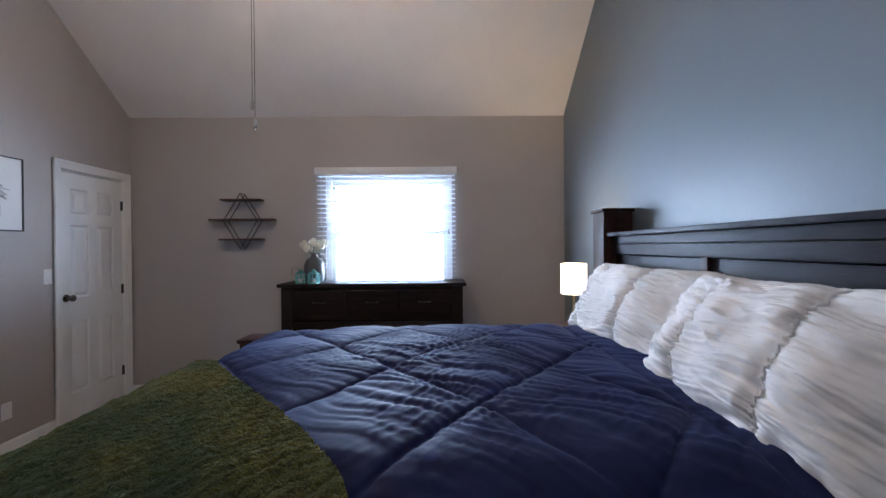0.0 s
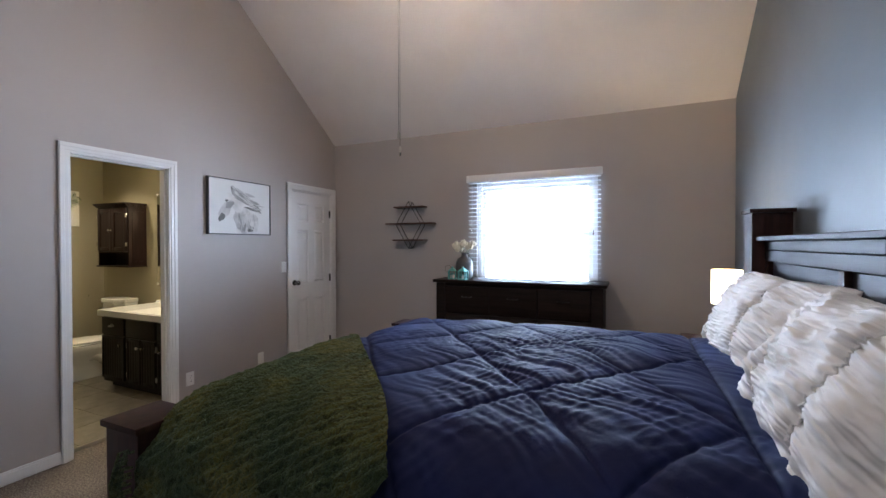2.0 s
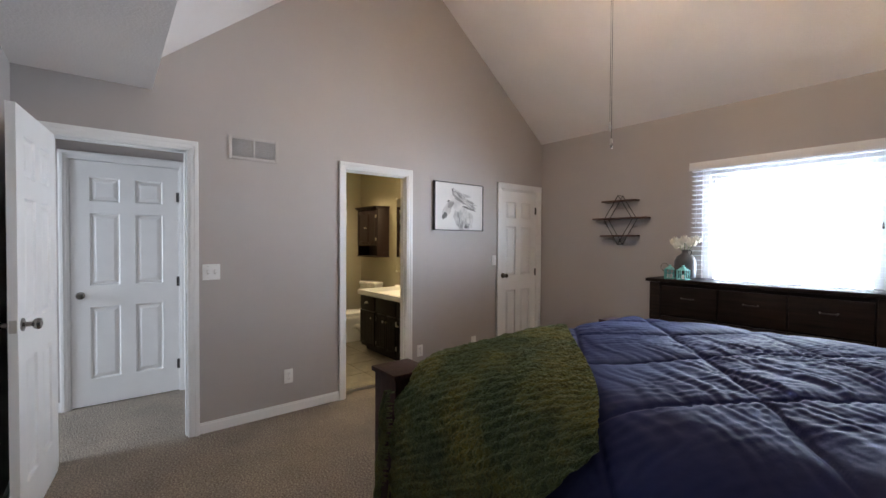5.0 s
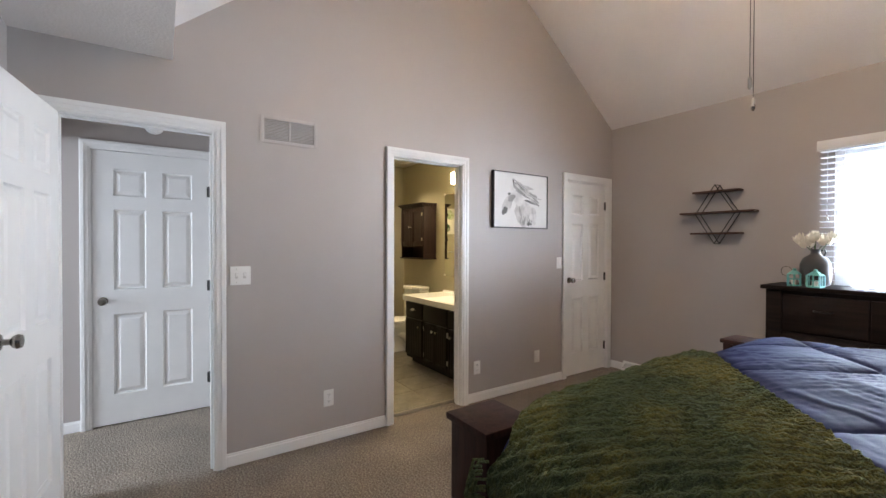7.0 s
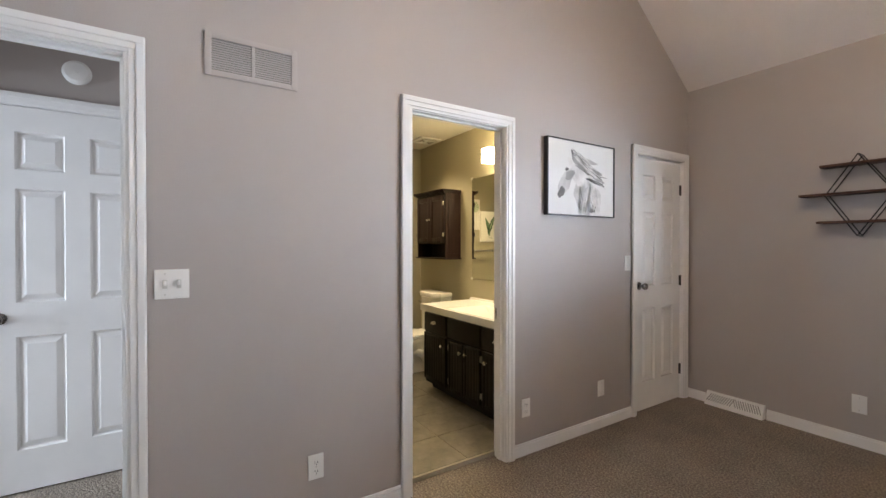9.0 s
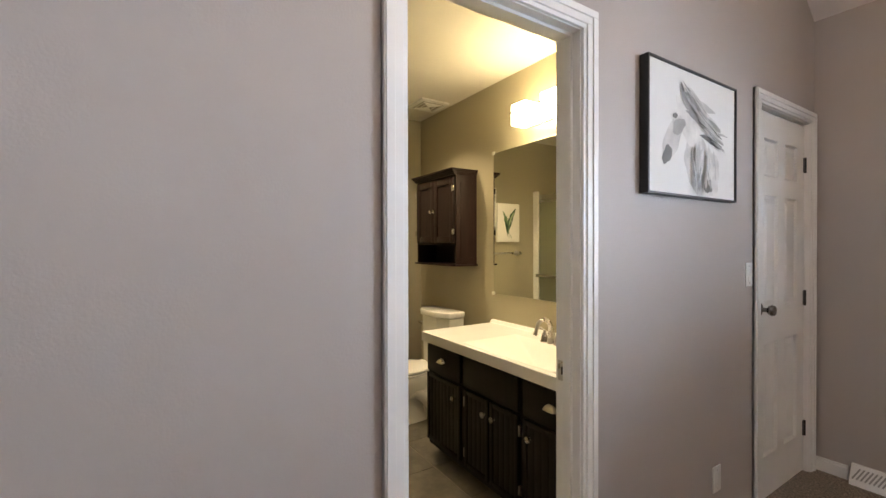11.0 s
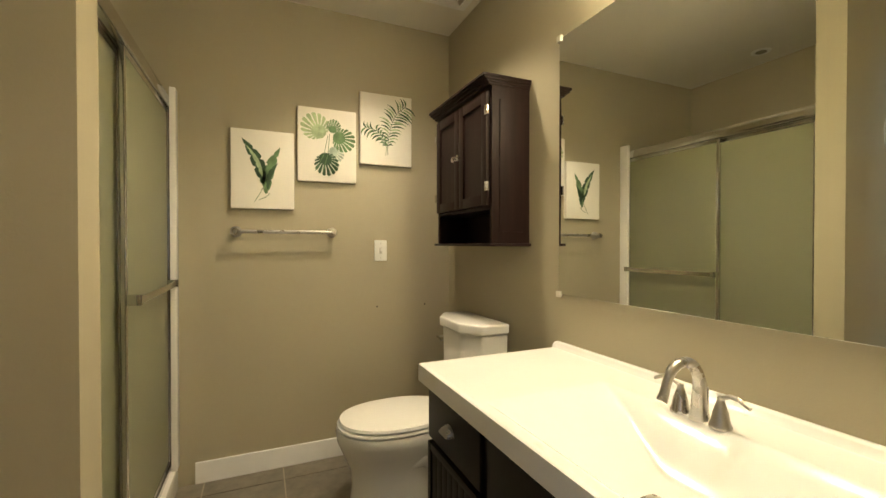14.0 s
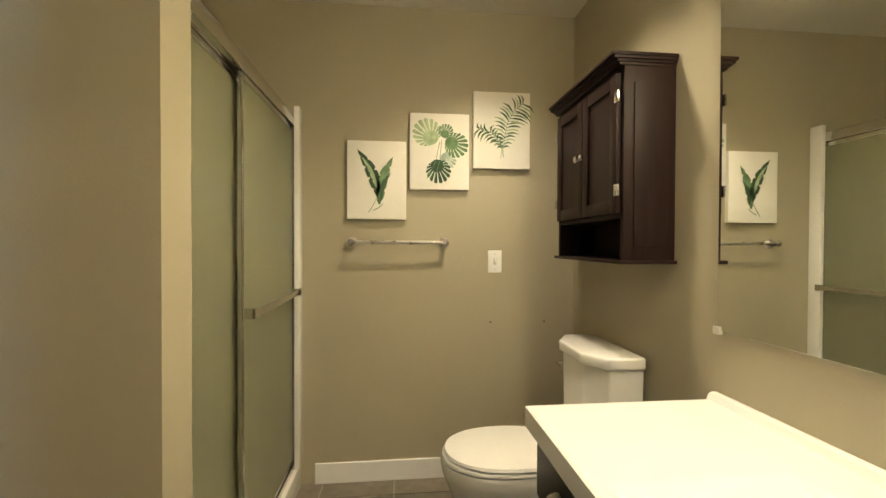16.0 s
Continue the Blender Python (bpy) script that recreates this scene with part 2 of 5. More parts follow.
def lathe(profile, steps=28, axis="z", at=(0, 0, 0)):
    """Turns (radius, height) pairs round an axis."""
    bm = bmesh.new()
    rings = []
    for r, h in profile:
        ring = []
        for i in range(steps):
            a = 2 * math.pi * i / steps
            u, v = r * math.cos(a), r * math.sin(a)
            p = {"z": (u, v, h), "y": (u, h, v), "x": (h, u, v)}[axis]
            ring.append(bm.verts.new((p[0] + at[0], p[1] + at[1], p[2] + at[2])))
        rings.append(ring)
    for a, b in zip(rings, rings[1:]):
        for i in range(steps):
            bm.faces.new((a[i], a[(i + 1) % steps], b[(i + 1) % steps], b[i]))
    bm.faces.new(rings[0][::-1])
    bm.faces.new(rings[-1])
    bmesh.ops.recalc_face_normals(bm, faces=bm.faces)
    return bm


def tube(points, r, steps=10, taper=None):
    """A round rod along points; taper gives the radius at each point."""
    bm = bmesh.new()
    pts = [Vector(p) for p in points]
    rings = []
    for i, p in enumerate(pts):
        d = (pts[min(i + 1, len(pts) - 1)] - pts[max(i - 1, 0)]).normalized()
        a = d.orthogonal().normalized() if i == 0 else (rings_a - d * rings_a.dot(d)).normalized()
        rings_a = a
        b = d.cross(a)
        rad = taper[i] if taper else r
        rings.append([bm.verts.new(p + rad * (a * math.cos(2 * math.pi * k / steps) + b * math.sin(2 * math.pi * k / steps))) for k in range(steps)])
    for a, b in zip(rings, rings[1:]):
        for k in range(steps):
            bm.faces.new((a[k], a[(k + 1) % steps], b[(k + 1) % steps], b[k]))
    bm.faces.new(rings[0][::-1])
    bm.faces.new(rings[-1])
    bmesh.ops.recalc_face_normals(bm, faces=bm.faces)
    return bm


def surface(fn, nu, nv, closed_u=False):
    """A sheet from fn(i / nu, j / nv)."""
    verts = [fn(i / nu, j / nv) for j in range(nv + 1) for i in range(nu + (0 if closed_u else 1))]
    w = nu if closed_u else nu + 1
    faces = []
    for j in range(nv):
        for i in range(nu):
            k = (i + 1) % w
            faces.append((j * w + i, j * w + k, (j + 1) * w + k, (j + 1) * w + i))
    me = bpy.data.meshes.new("sheet")
    me.from_pydata([tuple(v) for v in verts], [], faces)
    return me


def mesh_of(bm, smooth):
    me = bpy.data.meshes.new("mesh")
    bm.to_mesh(me)
    bm.free()
    if smooth:
        for p in me.polygons:
            p.use_smooth = True
        me.set_sharp_from_angle(angle=radians(38))
    return me


def part(name, bm, material, parent=None, label="", smooth=True):
    me = bm if isinstance(bm, bpy.types.Mesh) else mesh_of(bm, smooth)
    if isinstance(bm, bpy.types.Mesh) and smooth:
        for p in me.polygons:
            p.use_smooth = True
    me.materials.append(material)
    ob = new(name, me)
    ob.parent = parent
    return tagged(ob, label)


def thing(name, at, label, category, group="", rz=0, kind=""):
    ob = new(name)
    ob.matrix_world = pose(*at, 0, 0, rz)
    ob.empty_display_size = 0.1
    return tagged(ob, label, category, group, kind)


def structure(name, bm, material, label="", category=""):
    return tagged(part(name, bm, material, None, label, False), label, category or name.split("_")[0], kind="structure")


# ---- bedroom shell ----
WX, WB, NY, EX, SY = -2.82, -2.908, 4.14, 1.40, -0.69
EAVE, RIDGE_Y, RIDGE, SOFF_Y, SOFF, SOFF_T = 2.672, 2.0, 4.30, -0.015, 2.43, 2.61
OPEN = 2.05
HALL, BATH, CLOS = (-0.52, 0.188), (1.398, 2.045), (3.385, 4.055)


def west_wall():
    bm = bmesh.new()
    for y0, y1, z0, z1 in ((SY - 0.12, HALL[0], 0, OPEN), (HALL[1], BATH[0], 0, OPEN), (BATH[1], CLOS[0], 0, OPEN), (CLOS[1], NY + 0.15, 0, OPEN), (SY - 0.12, NY + 0.15, OPEN, SOFF)):
        box(bm, WB + 0.004, WX, y0, y1, z0, z1)
    ys = [(SY - 0.12, SOFF), (NY + 0.15, SOFF), (NY + 0.15, EAVE + 0.02), (RIDGE_Y, RIDGE + 0.05), (SOFF_Y, SOFF_T + 0.05), (SY - 0.12, SOFF_T)]
    a = [bm.verts.new((WX, y, z)) for y, z in ys]
    b = [bm.verts.new((WB + 0.004, y, z)) for y, z in ys]
    bm.faces.new(a)
    bm.faces.new(b[::-1])
    for i in range(6):
        bm.faces.new((a[i], b[i], b[(i + 1) % 6], a[(i + 1) % 6]))
    bmesh.ops.recalc_face_normals(bm, faces=bm.faces)
    return bm


structure("wall_west", west_wall(), PAINT, "warm grey painted gable wall with three openings", "wall")
WIN = (-0.93, 0.30, 0.98, 2.10)
bm = bmesh.new()
for x0, x1, z0, z1 in ((WX - 0.1, WIN[0], 0, EAVE + 0.02), (WIN[1], EX + 0.12, 0, EAVE + 0.02), (WIN[0], WIN[1], 0, WIN[2]), (WIN[0], WIN[1], WIN[3], EAVE + 0.02)):
    box(bm, x0, x1, NY, NY + 0.15, z0, z1)
structure("wall_north", bm, PAINT, "warm grey painted wall with one window", "wall")
bm = bmesh.new()
ys = [(SY - 0.12, 0), (NY + 0.15, 0), (NY + 0.15, EAVE + 0.05), (RIDGE_Y, RIDGE + 0.05), (SOFF_Y, SOFF_T + 0.05), (SY - 0.12, SOFF_T)]
a = [bm.verts.new((EX, y, z)) for y, z in ys]
b = [bm.verts.new((EX + 0.12, y, z)) for y, z in ys]
bm.faces.new(a[::-1])
bm.faces.new(b)
for i in range(6):
    bm.faces.new((a[i], a[(i + 1) % 6], b[(i + 1) % 6], b[i]))
bmesh.ops.recalc_face_normals(bm, faces=bm.faces)
structure("wall_east", bm, BLUE_PAINT, "blue-grey painted accent wall behind the bed", "wall")
structure("wall_south", block(WX - 0.1, EX + 0.12, SY - 0.12, SY, 0, SOFF_T), PAINT, "plain warm grey painted wall", "wall")


def slope(y0, z0, y1, z1):
    bm = bmesh.new()
    p = [(WX - 0.1, y0, z0), (EX + 0.12, y0, z0), (EX + 0.12, y1, z1), (WX - 0.1, y1, z1)]
    v = [bm.verts.new(q) for q in p] + [bm.verts.new((q[0], q[1], q[2] + 0.12)) for q in p]
    for f in ((0, 1, 2, 3), (7, 6, 5, 4), (0, 4, 5, 1), (1, 5, 6, 2), (2, 6, 7, 3), (3, 7, 4, 0)):
        bm.faces.new([v[i] for i in f])
    bmesh.ops.recalc_face_normals(bm, faces=bm.faces)
    return bm


kn = (RIDGE - EAVE) / (NY - RIDGE_Y)
structure("ceiling_north_slope", slope(NY + 0.15, EAVE - 0.15 * kn, RIDGE_Y, RIDGE), CEIL, "off-white stippled sloping ceiling", "ceiling")
structure("ceiling_south_slope", slope(SOFF_Y - 0.004, SOFF_T, RIDGE_Y, RIDGE), CEIL, "off-white stippled sloping ceiling", "ceiling")
structure("ceiling_soffit", block(WX, EX, SY, SOFF_Y, SOFF, SOFF_T + 0.1), CEIL, "off-white stippled dropped soffit", "ceiling")
structure("floor", block(-8.2, EX + 0.1, -3.6, NY + 0.1, -0.12, 0), CARPET, "beige cut-pile carpet", "floor")


def run(bm, axis, face, sgn, a, b):
    """A moulded skirting board along a wall face."""
    if axis == "y":
        box(bm, min(face, face + sgn * 0.013), max(face, face + sgn * 0.013), a, b, 0.002, 0.068, 0.003)
        box(bm, min(face, face + sgn * 0.008), max(face, face + sgn * 0.008), a, b, 0.066, 0.082, 0.003)
    else:
        box(bm, a, b, min(face, face + sgn * 0.013), max(face, face + sgn * 0.013), 0.002, 0.068, 0.003)
        box(bm, a, b, min(face, face + sgn * 0.008), max(face, face + sgn * 0.008), 0.066, 0.082, 0.003)


C = 0.066
bm = bmesh.new()
for y0, y1 in ((HALL[1] + C, BATH[0] - C), (BATH[1] + C, CLOS[0] - C)):
    run(bm, "y", WX, 1, y0, y1)
run(bm, "x", NY, -1, WX, -2.66)
run(bm, "x", NY, -1, -2.225, EX)
run(bm, "y", EX, -1, SY, NY - 0.02)
run(bm, "x", SY, 1, WX, EX - 0.02)
structure("baseboard", bm, WHITE, "white painted skirting board", "baseboard")


def casing(bm, x, sgn, y0, y1, top):
    """Stepped door casing on the face x, standing out towards sgn."""
    for d, i, o in ((0.012, 0.0, C), (0.018, 0.014, C), (0.023, 0.038, C - 0.004)):
        xa, xb = sorted((x, x + sgn * d))
        box(bm, xa, xb, y0 - o, y0 - i, 0.0, top + i, 0.002)
        box(bm, xa, xb, y1 + i, y1 + o, 0.0, top + i, 0.002)
        box(bm, xa, xb, y0 - o, y1 + o, top + i, top + o, 0.002)


def jamb(bm, xa, xb, y0, y1, top):
    t = 0.004
    box(bm, xa, xb, y0, y0 + t, 0, top)
    box(bm, xa, xb, y1 - t, y1, 0, top)
    box(bm, xa, xb, y0 + t, y1 - t, top - t, top)
    xm = (xa + xb) / 2
    for ya, yb in ((y0 + t, y0 + t + 0.011), (y1 - t - 0.011, y1 - t)):
        box(bm, xm - 0.017, xm + 0.017, ya, yb, 0, top - t, 0.002)
    box(bm, xm - 0.017, xm + 0.017, y0 + t, y1 - t, top - t - 0.011, top - t, 0.002)


for nm, (y0, y1) in (("trim_hall", HALL), ("trim_bath", BATH), ("trim_closet", CLOS)):
    bm = bmesh.new()
    casing(bm, WX, 1, y0, y1, OPEN)
    jamb(bm, WB - 0.006, WX + 0.001, y0, y1, OPEN)
    if nm != "trim_closet":
        casing(bm, WB - 0.006, -1, y0, y1, OPEN)
    structure(nm, bm, WHITE, "white painted moulded door casing", "trim")
structure("wall_closet_back", block(-3.3, -3.2, 3.3, 4.2, 0, 2.2), PAINT, "plain wall closing the closet", "wall")


# ---- doors ----
def knob(parent, x, y, z, sgn):
    """A round passage knob on the y face of a door leaf."""
    k = part("door_knob", lathe([(0.031, 0), (0.031, sgn * 0.006), (0.012, sgn * 0.012), (0.011, sgn * 0.035), (0.022, sgn * 0.042), (0.028, sgn * 0.055), (0.024, sgn * 0.067), (0.006, sgn * 0.072)], 20, "y", (x, y, z)), KNOBM, parent, "dark nickel round knob")
    return k


KNOBM = plain("aged_nickel_knob", (0.26, 0.24, 0.22), 0.25, 1.0, vary=0.1, relief=0.03)


def panel_door(name, at, rz, w, h, label, knob_x, hinge_x=None, th=0.035, knob_z=1.0, both=True):
    """A six-panel moulded door; local x runs across it, its faces look along y."""
    d = thing(name, at, label, "door", rz=rz, kind="structure")
    bm = bmesh.new()
    s, m = 0.115 * w / 0.71, 0.10 * w / 0.71
    pw = (w - 2 * s - m) / 2
    xs = (0, s, s + pw, s + pw + m, s + 2 * pw + m, w)
    rows = ((0.22, 0.82), (1.00, 1.60), (1.70, 1.90))
    k = h / 2.03
    zs = [0] + [v * k for r in rows for v in r] + [h]
    for x0, x1 in ((xs[0], xs[1]), (xs[2], xs[3]), (xs[4], xs[5])):
        box(bm, x0, x1, -th / 2, th / 2, 0, h)
    for i in (0, 2, 4, 6):
        for x0, x1 in ((xs[1], xs[2]), (xs[3], xs[4])):
            box(bm, x0, x1, -th / 2, th / 2, zs[i], zs[i + 1])
    leaf = part("leaf", bm, WHITE, d, smooth=False)
    for r in rows:
        for x0, x1 in ((xs[1], xs[2]), (xs[3], xs[4])):
            bm = bmesh.new()
            z0, z1 = r[0] * k, r[1] * k
            for sg in (1, -1):
                loops = []
                for ins, dep in ((0, 0.0), (0.008, 0.013), (0.016, 0.014), (0.042, 0.003)):
                    y = sg * (th / 2 - dep)
                    loops.append([bm.verts.new(p) for p in ((x0 + ins, y, z0 + ins), (x1 - ins, y, z0 + ins), (x1 - ins, y, z1 - ins), (x0 + ins, y, z1 - ins))])
                for a, b in zip(loops, loops[1:]):
                    for i in range(4):
                        bm.faces.new((a[i], a[(i + 1) % 4], b[(i + 1) % 4], b[i]))
                bm.faces.new(loops[-1])
            bmesh.ops.recalc_face_normals(bm, faces=bm.faces)
            part("panel", bm, WHITE, leaf, smooth=False)
    knob(d, knob_x, -th / 2, knob_z, -1)
    if both:
        knob(d, knob_x, th / 2, knob_z, 1)
        part("latch_plate", block(0 if knob_x < w / 2 else w, 0.003 if knob_x < w / 2 else w + 0.002, -0.013, 0.013, knob_z - 0.03, knob_z + 0.03, 0.001), NICKEL, d)
    if hinge_x is not None:
        for z in (0.25, 1.02, 1.80):
            h1 = lathe([(0.007, z - 0.045), (0.007, z + 0.045)], 10, "z", (hinge_x, -th / 2 - 0.004, 0))
            box(h1, hinge_x - 0.018, hinge_x + 0.018, -th / 2 - 0.004, -th / 2 + 0.001, z - 0.043, z + 0.043)
            part("hinge", h1, BLACKMETAL, d, "dark metal butt hinge")
    return d


# faces look east: local x along +y
panel_door("door_1", (WX - 0.035, CLOS[0] + 0.006, 0.008), 90, CLOS[1] - CLOS[0] - 0.012, 2.02, "closed white six-panel closet door with dark hinges", 0.055, CLOS[1] - CLOS[0] - 0.012, both=False)
panel_door("door_2", (-3.975, -0.50, 0.01), 90, 0.755, 2.062, "closed white six-panel hall door with a nickel knob", 0.06, 0.757, both=False, knob_z=0.935)
panel_door("door_3", (WX + 0.03, HALL[0] - 0.0, 0.01), -6.2, 0.71, 2.03, "open white six-panel bedroom door swung to the wall", 0.65)

# ---- hall and the room beyond ----
bm = bmesh.new()
box(bm, -4.10, -3.96, -0.71, -0.505, 0, 2.42)
box(bm, -4.10, -3.96, 0.26, 0.50, 0, 2.42)
box(bm, -4.10, -3.96, -0.505, 0.26, 2.078, 2.42)
structure("wall_hall", bm, PAINT, "pale textured grey hall wall", "wall")
bm = bmesh.new()
casing(bm, -3.96, 1, -0.505, 0.26, 2.078)
jamb(bm, -4.09, -3.958, -0.506, 0.261, 2.080)
structure("trim_hall_door", bm, WHITE, "white painted moulded door casing", "trim")
structure("wall_hall_north", block(-3.96, WB, 0.40, 0.50, 0, 2.42), PAINT, "plain grey hall wall", "wall")
structure("ceiling_hall", block(-8.2, WB, -3.6, 0.55, 2.42, 2.52), CEIL, "off-white hall ceiling", "ceiling")
structure("wall_hall_header", block(-3.958, WB - 0.001, -0.80, -0.712, 2.12, 2.42), PAINT, "grey painted drop header", "wall")
structure("wall_far_west", block(-8.3, -8.2, -3.6, 0.55, 0, 2.5), PAINT, "plain wall", "wall")
structure("wall_far_south", block(-8.2, WB, -3.7, -3.6, 0, 2.5), PAINT, "plain wall", "wall")
structure("wall_far_north", block(-8.2, -4.10, 0.40, 0.50, 0, 2.42), PAINT, "plain wall", "wall")
structure("wall_far_east", block(WB, WX, -3.6, SY - 0.12, 0, 2.42), PAINT, "plain wall", "wall")
bm = bmesh.new()
run(bm, "y", -3.96, 1, -0.71, -0.505 - C)
run(bm, "x", 0.40, -1, -3.94, WB)
structure("baseboard_hall", bm, WHITE, "white painted skirting board", "baseboard")
sd = thing("smoke_detector", (-3.96, -0.12, 2.30), "round white smoke detector on the hall wall", "smoke detector")
part("body", lathe([(0.065, 0), (0.065, 0.018), (0.05, 0.034), (0.02, 0.038)], 24, "x"), PLASTIC, sd)
part("test_button", lathe([(0.012, 0.037), (0.01, 0.042)], 12, "x"), PLASTIC, sd)

tower = thing("oven_cabinet", (-7.1, -1.55, 0), "white kitchen wall cabinet with stacked black ovens", "oven")
part("carcass", block(-0.4, 0.0, -0.5, 0.5, 0, 2.3, 0.005), WHITE, tower)
part("microwave", block(0.0, 0.03, -0.4, 0.4, 1.62, 1.95, 0.004), BLACK, tower)
ov = part("oven_door", block(0.0, 0.03, -0.4, 0.4, 0.85, 1.50, 0.004), BLACK, tower)
part("handle", tube([(0.06, -0.35, 1.42), (0.06, 0.35, 1.42)], 0.012), NICKEL, ov)
st = thing("stair_flight", (-5.6, -1.25, 0), "short flight of grey carpeted steps", "stairs")
for i in range(3):
    part("step", block(-0.27 * (i + 1), -0.27 * i, -0.45, 0.45, 0, 0.18 * (i + 1), 0.015), CARPET, st)

# ---- bathroom shell ----
BXW, BY, BZ, BF = -5.22, 2.796, 2.47, 0.032
structure("wall_bath_west", block(BXW - 0.1, BXW, 0.45, BY + 0.1, 0, BZ), BATH_PAINT, "tan painted bathroom wall", "wall")
structure("wall_bath_north", block(BXW, WB - 0.001, BY, BY + 0.1, 0, BZ), BATH_PAINT, "tan painted bathroom wall", "wall")
structure("wall_bath_partition", block(-4.0, -3.885, 0.55, 1.42, 0, BZ), BATH_PAINT, "tan painted partition beside the shower", "wall")
structure("wall_bath_south", block(BXW, WB - 0.001, 0.51, 0.60, 0, BZ), BATH_PAINT, "tan painted bathroom wall", "wall")
structure("ceiling_bath", block(BXW - 0.1, WB, 0.45, BY + 0.1, BZ, BZ + 0.1), BATH_CEIL, "cream painted bathroom ceiling", "ceiling")
bm = bmesh.new()
box(bm, WB - 0.006, WB + 0.003, 0.6, BATH[0] - 0.002, 0, BZ)
box(bm, WB - 0.006, WB + 0.003, BATH[1] + 0.002, BY, 0, BZ)
box(bm, WB - 0.006, WB + 0.003, BATH[0] - 0.002, BATH[1] + 0.002, OPEN + 0.002, BZ)
structure("wall_bath_east", bm, BATH_PAINT, "tan painted bathroom wall", "wall")
bm = bmesh.new()
box(bm, BXW, BXW + 0.013, 1.44, BY, BF, 0.136, 0.004)
box(bm, BXW + 0.014, -4.2, BY - 0.013, BY, BF, 0.136, 0.004)
structure("baseboard_bath", bm, WHITE, "white painted skirting board", "baseboard")


# ---- window with blind ----
w = thing("window_1", (-0.315, NY, 0), "white double-hung window blown out with daylight", "window", kind="structure")
hw = (WIN[1] - WIN[0]) / 2
bm = bmesh.new()
for x0, x1, z0, z1 in ((-hw, -hw + 0.05, WIN[2], WIN[3]), (hw - 0.05, hw, WIN[2], WIN[3]), (-hw + 0.05, hw - 0.05, WIN[2], WIN[2] + 0.05), (-hw + 0.05, hw - 0.05, WIN[3] - 0.05, WIN[3])):
    box(bm, x0, x1, 0.03, 0.12, z0, z1, 0.003)
part("window_frame", bm, WHITE, w)
for z0, z1, y in ((WIN[2] + 0.05, 1.55, 0.055), (1.52, WIN[3] - 0.05, 0.09)):
    bm = bmesh.new()
    a, t = hw - 0.05, 0.04
    for x0, x1, u0, u1 in ((-a, -a + t, z0, z1), (a - t, a, z0, z1), (-a + t, a - t, z0, z0 + t), (-a + t, a - t, z1 - t, z1)):
        box(bm, x0, x1, y - 0.015, y + 0.015, u0, u1, 0.003)
    sash = part("sash", bm, WHITE, w)
    pane = part("pane", block(-a + t, a - t, y - 0.002, y + 0.002, z0 + t, z1 - t), PANE, sash, smooth=False)
    pane.visible_shadow = False
part("sill", block(-hw - 0.04, hw + 0.04, -0.03, 0.03, WIN[2] - 0.03, WIN[2] - 0.002, 0.004), WHITE, w)
bl = thing("window_blind", (-0.335, NY, 0), "white horizontal slat blind with a flat valance, slats open", "blind")
part("valance", block(-0.68, 0.68, -0.088, -0.068, 2.092, 2.165, 0.004), WHITE, bl, "painted valance board")
part("headrail", block(-0.655, 0.655, -0.064, -0.012, 2.11, 2.155, 0.003), SLAT, bl)
slat_me = mesh_of(block(-0.665, 0.665, -0.026, 0.026, -0.0014, 0.0014), False)
slat_me.materials.append(SLAT)
z = 2.085
while z > 1.03:
    s = new("slat", slat_me)
    s.parent, s.location, s.rotation_euler = bl, (0, -0.040, z), (radians(-4), 0, 0)
    z -= 0.044
part("bottom_rail", block(-0.665, 0.665, -0.066, -0.014, 1.0, 1.018, 0.003), SLAT, bl)
for x in (-0.5, 0.0, 0.5):
    part("ladder_cord", tube([(x, -0.067, 1.01), (x, -0.067, 2.11)], 0.0012, 5), SLAT, bl)
for x, zb in ((-0.62, 1.60), (0.60, 1.56)):
    part("pull_cord", tube([(x, -0.072, zb), (x, -0.072, 2.10)], 0.0015, 5), SLAT, bl)
    part("cord_tassel", lathe([(0.003, zb + 0.01), (0.008, zb - 0.03), (0.006, zb - 0.04)], 10, "z", (x, -0.072, 0)), NICKEL, bl)
structure("backdrop", block(-6, 6, 9.0, 9.05, -2, 7), OUTSIDE, "bright overcast daylight outside", "backdrop")
structure("ground", block(-30, 30, NY + 0.3, 60, -0.6, -0.5), plain("winter_lawn", (0.2, 0.2, 0.14), 0.95), "pale lawn outside", "ground")

# ---- bed ----
BX0, BX1, BY0, BY1 = -1.05, 1.37, 0.685, 2.85
bed = thing("bed", (0.16, 1.77, 0), "dark espresso wooden bed with tall square posts", "bed")


def post(x0, x1, y0, y1, h, cap):
    bm = block(x0, x1, y0, y1, 0, h - 0.022, 0.004)
    return box(bm, x0 - cap, x1 + cap, y0 - cap, y1 + cap, h - 0.022, h, 0.004)


for x0, x1, y0, y1, h in ((-1.04, -0.865, 0.695, 0.87, 0.845), (-1.04, -0.865, 2.585, 2.76, 0.845), (1.185, 1.365, 2.625, 2.80, 1.625), (1.185, 1.365, 0.72, 0.895, 1.625)):
    part("post", post(x0 - 0.16, x1 - 0.16, y0 - 1.77, y1 - 1.77, h, 0.012), BEDWOOD_Z, bed)
part("headboard_cap", block(1.045, 1.20, -0.885, 0.87, 1.452, 1.474, 0.005), BEDWOOD_Y, bed)
for z0, z1, x in ((1.405, 1.450, 1.085), (1.345, 1.401, 1.085), (1.222, 1.338, 1.112), (1.100, 1.218, 1.112), (0.90, 1.096, 1.112), (0.45, 0.896, 1.112)):
    part("headboard_plank", block(x, 1.16, -0.885, 0.87, z0, z1, 0.004), BEDWOOD_Y, bed)
